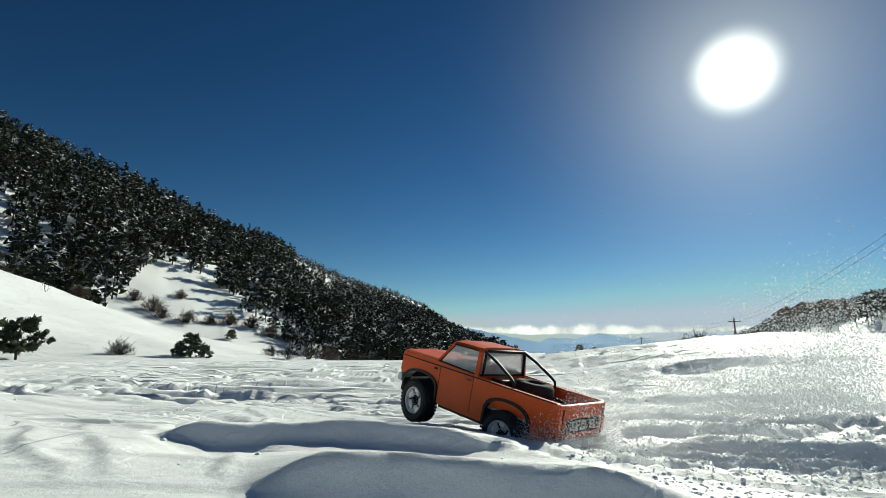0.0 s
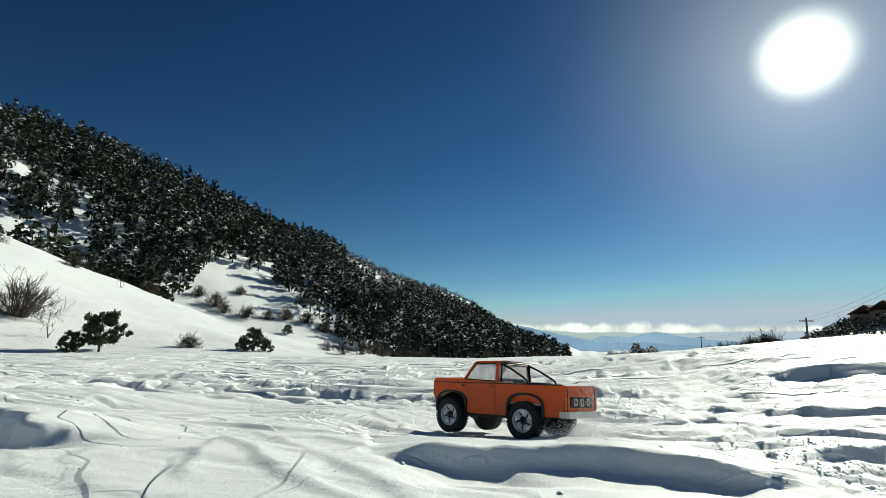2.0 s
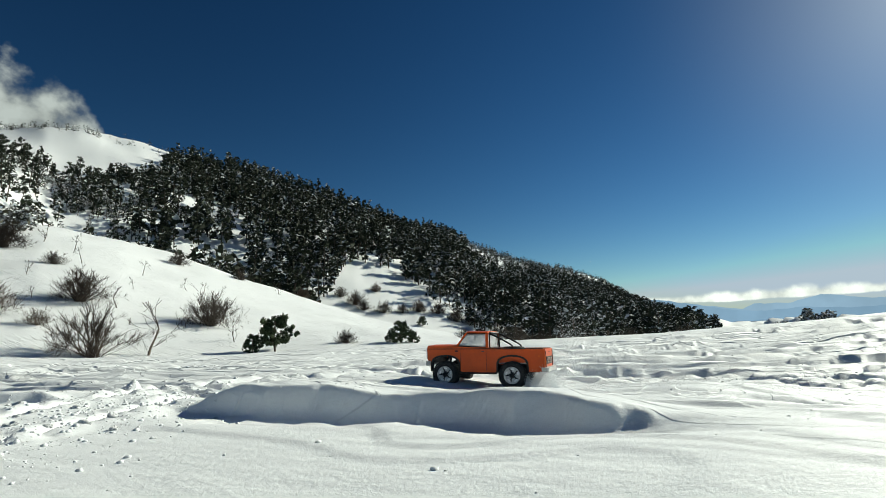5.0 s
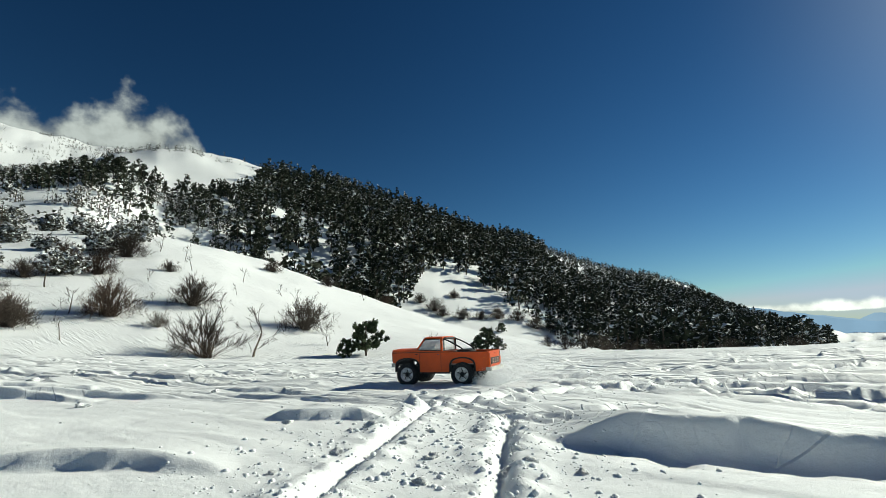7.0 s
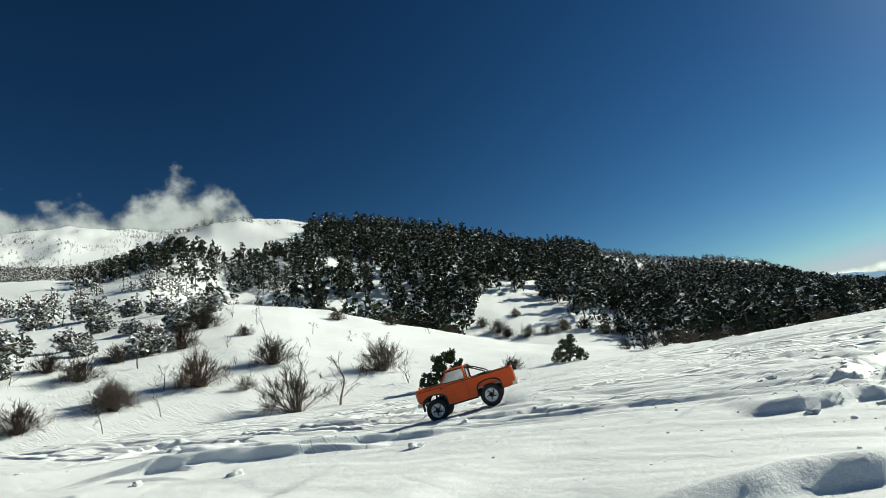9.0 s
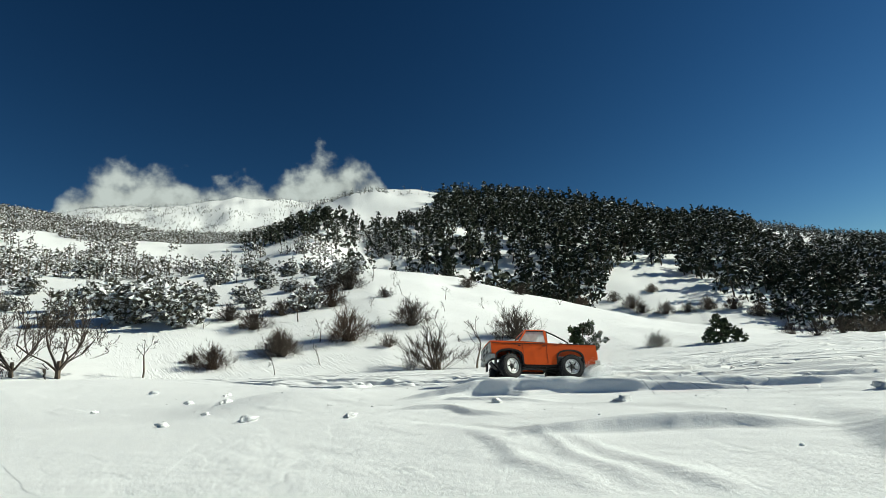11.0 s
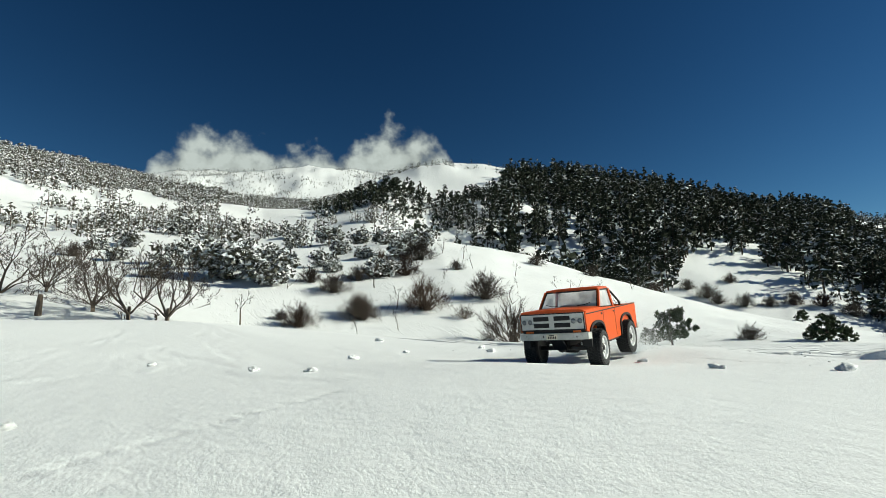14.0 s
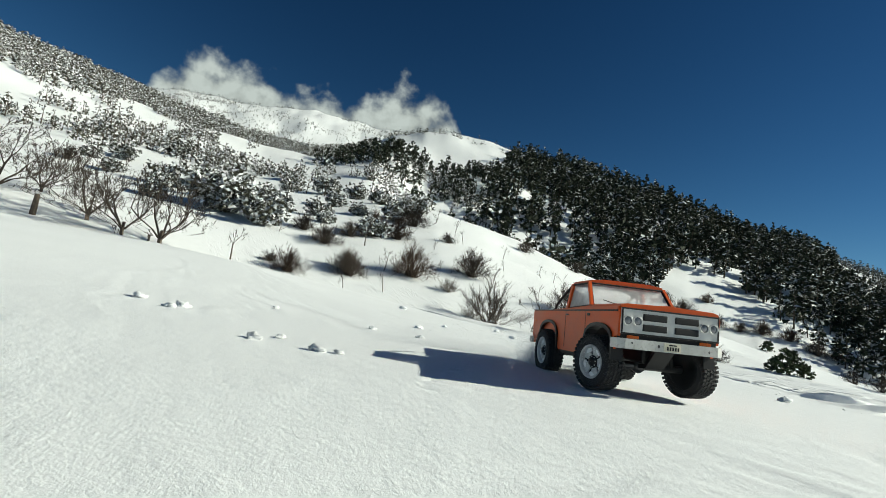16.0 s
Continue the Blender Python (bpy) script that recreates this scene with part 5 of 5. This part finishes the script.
def make_beyond():
    for az, r, w, d, h, turn in ((-30.2, 120, 6, 6, 1.2, -10), (-35.9, 185, 8, 8, 3.2, -30), (-37.3, 180, 8, 8, 3.4, -34), (-39.0, 176, 10, 8, 3.4, -40)):
        make_house(az, r, w, d, h, az + turn)
    # power poles and lines
    tops = []
    for az, r, el, rad in ((-22.3, 170, 1.25, 0.16), (-31.5, 95, 3.12, 0.17)):
        foot, top = Vector(spot(az, r, 0.5)), aloft(az, el, r)
        ob = tagged(new("power_pole"), "weathered wooden power pole beside the field", "pole", "power poles")
        part("post", tube(bmesh.new(), [foot, (foot + top) / 2, top], rad, rad * 0.7, 8), POLE_WOOD, ob)
        arm = top - Vector((0, 0, 0.5))
        side = Vector((math.cos(radians(az)), math.sin(radians(az)), 0))
        part("crossarm", tube(bmesh.new(), [arm - side * 0.9, arm + side * 0.9], 0.08, sides=6), POLE_WOOD, ob)
        tops.append(top)
    end = aloft(-46, 10.6, 40)
    for lift in (0, -0.5):
        bm = bmesh.new()
        for p, q in ((tops[1], end), (tops[0], tops[1])):
            tube(bm, [p + (q - p) * (k / 12) - Vector((0, 0, 4 * 0.9 * (k / 12) * (1 - k / 12) - lift)) for k in range(13)], 0.013, sides=4)
        tagged(part("power_line", bm, BLACK), "thin dark power line strung between poles", "cable", "power lines")
    rng = np.random.default_rng(9)
    scrub = snowy_scrub(91)
    for k, (az, r, h) in enumerate(((-17.0, 90, 3.6), (-14.6, 92, 2.4), (-17.9, 94, 3.0))):
        ob = scrub if k == 0 else copy_thing(scrub, Matrix())
        m = pose(*spot(az, r, 0.3), 0, 0, 70 * k) @ Matrix.Scale(h if k == 0 else h / scrub.scale[0], 4)
        ob.matrix_basis = m if k == 0 else m @ Matrix.Diagonal((*scrub.scale, 1))
    hedge = dense_bush(95, TWIG)
    tagged(hedge, "leafless hedge shrub at the field's far edge", "shrub", "hedge shrubs")
    rows = [(-23.0 - 0.30 * k + rng.uniform(-0.2, 0.2), 100 + rng.uniform(-6, 6), rng.uniform(1.4, 2.4) * (1 + 0.02 * k)) for k in range(20)] + [(-28.2, 98, 3.6), (-29.0, 99, 3.0)]
    for k, (az, r, h) in enumerate(rows):
        if k == 0:
            stand(hedge, az, r, h, 20, 0.3)
        else:
            copy_thing(hedge, pose(*spot(az, r, 0.3), 0, 0, 50 * k) @ Matrix.Scale(h / hedge.scale[0], 4))
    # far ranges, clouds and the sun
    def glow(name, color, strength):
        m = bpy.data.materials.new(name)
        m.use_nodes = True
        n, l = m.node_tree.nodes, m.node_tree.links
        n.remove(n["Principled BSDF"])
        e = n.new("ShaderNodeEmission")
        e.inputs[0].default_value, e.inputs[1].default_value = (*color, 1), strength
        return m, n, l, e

    # the ranges glow; the blue of the distant haze is put into their colour
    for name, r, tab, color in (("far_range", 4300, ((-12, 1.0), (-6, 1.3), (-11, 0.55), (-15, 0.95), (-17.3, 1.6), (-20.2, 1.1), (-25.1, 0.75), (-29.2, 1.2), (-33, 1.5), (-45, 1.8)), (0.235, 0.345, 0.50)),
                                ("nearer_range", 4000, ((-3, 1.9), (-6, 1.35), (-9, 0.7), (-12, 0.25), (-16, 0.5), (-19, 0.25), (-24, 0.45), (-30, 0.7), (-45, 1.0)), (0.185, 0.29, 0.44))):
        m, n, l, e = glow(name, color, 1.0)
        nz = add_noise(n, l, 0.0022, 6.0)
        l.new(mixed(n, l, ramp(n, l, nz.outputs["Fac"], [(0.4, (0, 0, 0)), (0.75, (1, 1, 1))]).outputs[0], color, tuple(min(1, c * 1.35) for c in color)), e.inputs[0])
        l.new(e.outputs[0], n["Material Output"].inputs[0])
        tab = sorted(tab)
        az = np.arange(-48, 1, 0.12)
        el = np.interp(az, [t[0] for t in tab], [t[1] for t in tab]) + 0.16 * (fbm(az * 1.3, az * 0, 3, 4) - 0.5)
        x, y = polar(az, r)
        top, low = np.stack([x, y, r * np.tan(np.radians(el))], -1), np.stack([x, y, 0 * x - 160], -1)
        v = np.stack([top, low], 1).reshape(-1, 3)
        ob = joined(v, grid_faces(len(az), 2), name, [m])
        tagged(ob, "blue mountain range on the horizon, its haze painted in", "mountains", kind="structure")

    def cloud(name, az0, az1, el0, el1, r, scale, thresh, rows, bright):
        m, n, l, e = glow(name, (1, 1, 1), 1.0)
        nz, tc = add_noise(n, l, scale, 6.0, 0.5, "Object"), n.new("ShaderNodeTexCoord")
        sep, f = n.new("ShaderNodeSeparateXYZ"), n.new("ShaderNodeMath")
        l.new(tc.outputs["UV"], sep.inputs[0])
        f.operation = "MULTIPLY_ADD"
        l.new(nz.outputs["Fac"], f.inputs[0])
        f.inputs[1].default_value = 1.7
        l.new(sep.outputs["X"], f.inputs[2])
        soft = n.new("ShaderNodeMapRange")
        soft.inputs[1].default_value, soft.inputs[2].default_value, soft.interpolation_type = thresh, thresh + 0.72, "SMOOTHSTEP"
        l.new(f.outputs[0], soft.inputs[0])
        # the cloud's bright and greyer light is put into its own glow, by noise
        l.new(mixed(n, l, ramp(n, l, nz.outputs["Fac"], [(0.35, (0, 0, 0)), (0.62, (1, 1, 1))]).outputs[0], tuple(b * 0.62 for b in bright), bright), e.inputs[0])
        clear_air, both = n.new("ShaderNodeBsdfTransparent"), n.new("ShaderNodeMixShader")
        l.new(soft.outputs[0], both.inputs[0]), l.new(clear_air.outputs[0], both.inputs[1]), l.new(e.outputs[0], both.inputs[2])
        l.new(both.outputs[0], n["Material Output"].inputs[0])
        az, el = np.linspace(az0, az1, 120), np.linspace(el0, el1, 30)
        ga, ge = np.meshgrid(az, el, indexing="ij")
        x, y = polar(ga, r)
        ob = joined(np.stack([x, y, r * np.tan(np.radians(ge))], -1).reshape(-1, 3), grid_faces(120, 30), name, [m])
        tops = np.interp(ga, [t[0] for t in rows], [t[1] for t in rows])
        lows = np.interp(ga, [t[0] for t in rows], [t[2] for t in rows])
        body = np.clip(np.minimum((tops - ge) / (0.95 * (tops - lows)), (ge - lows) / (0.25 * (tops - lows))), -1, 0.62)
        uv = ob.data.uv_layers.new(name="body")
        li = np.empty(len(ob.data.loops), dtype=np.int32)
        ob.data.loops.foreach_get("vertex_index", li)
        uv.data.foreach_set("uv", np.stack([body.ravel()[li], 0 * li], -1).astype(np.float32).ravel())
        return tagged(ob, "soft white cloud bank drifting over the mountains", "cloud", kind="structure")

    cloud("ridge_cloud", 53, 92, 12, 26, 1900, 0.0125, 0.62, ((55, 18.3, 17), (56.5, 20.5, 17), (58, 22.7, 17), (60, 23.3, 17), (63.4, 23.0, 17), (66.8, 21.3, 17), (69.5, 20.3, 17), (72, 20.5, 16), (74.6, 20.0, 16), (77, 20.0, 15.5), (80, 21.1, 15.5), (83, 21.3, 15), (86, 20.3, 14.8), (88, 18.3, 14.8), (90, 15.5, 14.2), (92, 14.2, 14)), (0.45, 0.48, 0.51))
    cloud("horizon_cloud", -34, 2, 1.0, 3.2, 4500, 0.005, 0.72, ((-32, 2.3, 1.9), (-28.5, 2.75, 1.7), (-26.5, 2.45, 1.75), (-21, 2.4, 1.5), (-16, 2.55, 1.4), (-9, 2.2, 1.3), (-3, 2.15, 1.4), (1, 1.8, 1.4)), (0.95, 0.98, 1.0))
    # a wide see-through disc: the sun's glare and halo are painted into its glow
    m, n, l, e = glow("sun_glare", (1, 0.98, 0.93), 6.0)
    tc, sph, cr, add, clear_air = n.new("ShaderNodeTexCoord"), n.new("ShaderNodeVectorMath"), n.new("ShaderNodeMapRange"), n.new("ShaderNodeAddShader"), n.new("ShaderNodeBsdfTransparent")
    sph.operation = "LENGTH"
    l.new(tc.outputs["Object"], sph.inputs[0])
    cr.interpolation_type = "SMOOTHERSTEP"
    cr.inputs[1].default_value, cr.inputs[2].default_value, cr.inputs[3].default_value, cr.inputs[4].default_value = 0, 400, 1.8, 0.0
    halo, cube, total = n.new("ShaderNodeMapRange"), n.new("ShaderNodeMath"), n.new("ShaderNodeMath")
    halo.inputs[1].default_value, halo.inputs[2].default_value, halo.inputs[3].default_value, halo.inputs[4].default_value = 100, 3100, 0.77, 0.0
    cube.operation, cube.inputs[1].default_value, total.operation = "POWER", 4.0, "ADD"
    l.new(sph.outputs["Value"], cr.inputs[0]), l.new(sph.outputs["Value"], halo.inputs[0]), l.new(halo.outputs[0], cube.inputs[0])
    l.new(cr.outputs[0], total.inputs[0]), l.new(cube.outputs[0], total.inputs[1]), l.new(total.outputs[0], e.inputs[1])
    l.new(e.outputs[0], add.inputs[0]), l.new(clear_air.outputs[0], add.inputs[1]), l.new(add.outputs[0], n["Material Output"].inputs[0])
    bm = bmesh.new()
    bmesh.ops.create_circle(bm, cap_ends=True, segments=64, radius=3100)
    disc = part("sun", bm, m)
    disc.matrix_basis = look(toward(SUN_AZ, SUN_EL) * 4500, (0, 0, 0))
    tagged(disc, "low winter sun as a white disc with painted glare and halo", "sun", kind="structure")


make_ground()
make_woods()
make_plants()
make_beyond()


# ---- loose snow ----
GRAIN_V = np.array([(1, 0.2, -0.6), (-0.7, 0.8, -0.5), (-0.3, -1, -0.4), (0.1, 0, 1)], float)
GRAIN_F = np.array([(0, 2, 1), (0, 1, 3), (1, 2, 3), (2, 0, 3)])


def flakes(rng, centres, size):
    n = len(centres)
    v = GRAIN_V[None] * size[:, None, None] * (0.6 + 0.8 * rng.random((n, 4, 1))) * rng.choice((-1, 1), (n, 1, 3)) + centres[:, None]
    return v.reshape(-1, 3), (GRAIN_F[None] + (np.arange(n) * 4)[:, None, None]).reshape(-1, 3)


def make_plume(rng, name, label, n, shape, coarse=1.0):
    c = shape(rng, n)
    v, f = flakes(rng, c, (0.0005 + 0.0013 * rng.random(n) ** 5) * coarse)
    ob = joined(v, f, name, [AIRBORNE])
    return tagged(ob, label, "snow spray", kind="stuff")


def tail_shape(rng, n):
    """Snow flung back by the rear wheels, in the truck's own space."""
    back = np.where(rng.random(n) < 0.55, rng.exponential(0.09, n), rng.exponential(0.24, n))
    side = rng.choice((-1, 1), n) * 0.105 + rng.normal(0, 0.018 + 0.18 * back)
    up = np.abs(rng.normal(0, 1, n)) * (0.03 + 0.13 * np.exp(-((back - 0.25) / 0.25) ** 2))
    up = up * np.where(back < 0.15, 0.30, 1.0)
    return np.stack([side, -0.23 - back, 0.005 + up], -1)


def burst_shape(rng, n):
    """The high fan of snow thrown up at the start."""
    t = rng.random(n) ** 0.7
    x = 0.58 + 0.95 * t + rng.normal(0, 0.09, n)
    z = np.abs(rng.normal(0, 1, n)) * (0.05 + 0.16 * t) + 0.03 * t
    return np.stack([x, 1.50 + 0.30 * t + rng.normal(0, 0.12, n), z], -1)


def make_clods():
    """Broken crust and lumps of snow that lie about, each a thing of its own where it is large."""
    rng = np.random.default_rng(17)
    big = []
    for k in range(5):
        own = np.random.default_rng(30 + k)
        bm, away = bmesh.new(), Vector(own.uniform(-9, 9, 3))
        bmesh.ops.create_icosphere(bm, subdivisions=3, radius=1)
        for vert in bm.verts:
            d = vert.co.copy()
            vert.co = d * (0.8 + 0.75 * noise.noise(d * 1.3 + away) + 0.3 * noise.noise(d * 3.7 + away)) * (1 + 0.3 * math.sin(k + 2 * d.x))
            vert.co.z *= 0.62
        ob = part("snow_clod", bm, SNOW_LOOSE, smooth=True)
        big.append(tagged(ob, "white lump of broken snow crust lying on the snowfield", "snow lump", "snow clods"))
    spots = [(-6.49, -1.93, 0.03), (-6.32, -1.81, 0.025), (-6.25, -1.86, 0.02), (-5.66, -1.74, 0.022), (-5.70, -1.66, 0.016), (-5.53, -1.63, 0.02), (-5.50, -1.58, 0.013), (-6.01, -1.03, 0.016), (-6.2, -1.14, 0.018), (-6.72, -1.37, 0.018), (-8.43, 0.31, 0.035), (-6.82, 0.23, 0.026), (-6.1, 0.22, 0.026), (-6.57, -0.68, 0.024), (-5.38, -0.16, 0.022), (-5.17, 0.01, 0.024), (-5.75, 0.05, 0.016), (-7.4, 0.6, 0.03), (-7.0, -0.2, 0.02), (-6.4, 0.75, 0.03), (-4.9, 0.2, 0.018), (-4.4, 0.75, 0.022), (-4.75, 0.62, 0.02), (-5.0, 1.35, 0.02), (-3.9, 1.0, 0.025), (-4.25, 1.75, 0.02), (-6.0, 1.7, 0.03), (-7.8, 1.9, 0.035)]
    for k in range(70):
        if k < 40:
            pts = RUTS[k % 3][0]
        else:
            pts = RUTS[3 + k % 3][0]
        j = rng.integers(0, len(pts) - 1)
        t = rng.random()
        spots.append((pts[j][0] + (pts[j + 1][0] - pts[j][0]) * t + rng.normal(0, 0.10), pts[j][1] + (pts[j + 1][1] - pts[j][1]) * t + rng.normal(0, 0.10), float(rng.uniform(0.006, 0.015))))
    xs, ys = np.array([s[0] for s in spots]), np.array([s[1] for s in spots])
    zs = land(xs, ys) + carving(xs, ys)
    for k, (x, y, s) in enumerate(spots):
        m = pose(x, y, float(zs[k]) + 0.1 * s, 0, 0, 77 * k) @ Matrix.Scale(s, 4)
        if k < len(big):
            big[k].matrix_basis = m
        else:
            copy_thing(big[k % 5], m @ Matrix.Scale(1 / big[k % 5].scale[0], 4))
    # crumbs
    n = 14000
    pick = rng.integers(0, len(RUTS), n)
    px, py = np.empty(n), np.empty(n)
    for i, r in enumerate(RUTS):
        m = pick == i
        j = rng.integers(0, len(r[0]) - 1, m.sum())
        t = rng.random(m.sum())
        p = np.array(r[0])
        q = p[j] + (p[j + 1] - p[j]) * t[:, None] + rng.normal(0, 0.13, (m.sum(), 2))
        px[m], py[m] = q.T
    churned = rng.random(n) < 0.45
    px[churned], py[churned] = 0.35 + 1.7 * rng.random(churned.sum()) ** 1.3, rng.uniform(0.55, 2.1, churned.sum())
    loose = rng.random(n) < 0.08
    px[loose], py[loose] = rng.uniform(-8, 2, loose.sum()), rng.uniform(0, 5, loose.sum())
    s = 0.0016 + 0.0050 * rng.random(n) ** 5
    v, f = clumps(rng, np.stack([px, py, land(px, py) + carving(px, py)], -1), s, 0.8, 0.22)
    tagged(joined(v, f, "snow_crumbs", [SNOW_LOOSE], smooth=True), "crumbs of broken snow strewn along the ruts", "snow crumbs", kind="stuff")


make_clods()
SPRAY = make_plume(np.random.default_rng(3), "snow_spray", "spray of snow flung up by the rear wheels", 70000, tail_shape)
BURST = make_plume(np.random.default_rng(4), "snow_burst", "fan of snow grains thrown into the air", 90000, burst_shape, 1.9)


TRUCK_OB, WHEELS = make_truck()


def truck_rows():
    return [(t, pose(x, y, z, rx, ry, rz)) for t, x, y, z, rx, ry, rz in TRUCK]


STEER = ((0, -6), (1, 4), (2, 0), (4, 0), (7, 0), (8, 8), (9, 12), (9.5, 24), (10, 26), (11.5, 26), (12.5, 18), (13, 20), (13.5, 12), (14, 4), (14.5, 22), (15, 24), (15.5, 20), (16, 14))


def motions():
    walk(TRUCK_OB, truck_rows())
    walk(SPRAY, [(t, pose(x, y, z, 0, 0, rz)) for t, x, y, z, rx, ry, rz in TRUCK])
    walk(BURST, [(0, pose(0, 0, 0.02)), (0.4, pose(0.12, 0.02, 0.06)), (0.8, pose(0.2, 0.05, 0.03)), (1.6, pose(0.32, 0.06, -0.05)), (2.2, pose(0.38, 0.06, -0.22)), (2.8, pose(0.4, 0.06, -0.8)), (16, pose(0.4, 0.06, -0.8))])
    pts = np.array([(r[0], r[1], r[2]) for r in TRUCK])
    gone = np.r_[0, np.cumsum(np.hypot(np.diff(pts[:, 1]), np.diff(pts[:, 2])))]
    for k, wheel in enumerate(WHEELS):
        home = wheel.matrix_basis.translation.copy()
        rows = []
        for i in range(161):
            t = i / 10
            roll = -math.degrees(np.interp(t, pts[:, 0], gone) / WHEEL) * 1.25
            turn = float(np.interp(t, [s[0] for s in STEER], [s[1] for s in STEER])) if k < 2 else 0
            rows.append((t, Matrix.Translation(home) @ Matrix.Rotation(radians(turn), 4, "Z") @ Matrix.Rotation(radians(roll), 4, "X")))
        walk(wheel, rows)


motions()
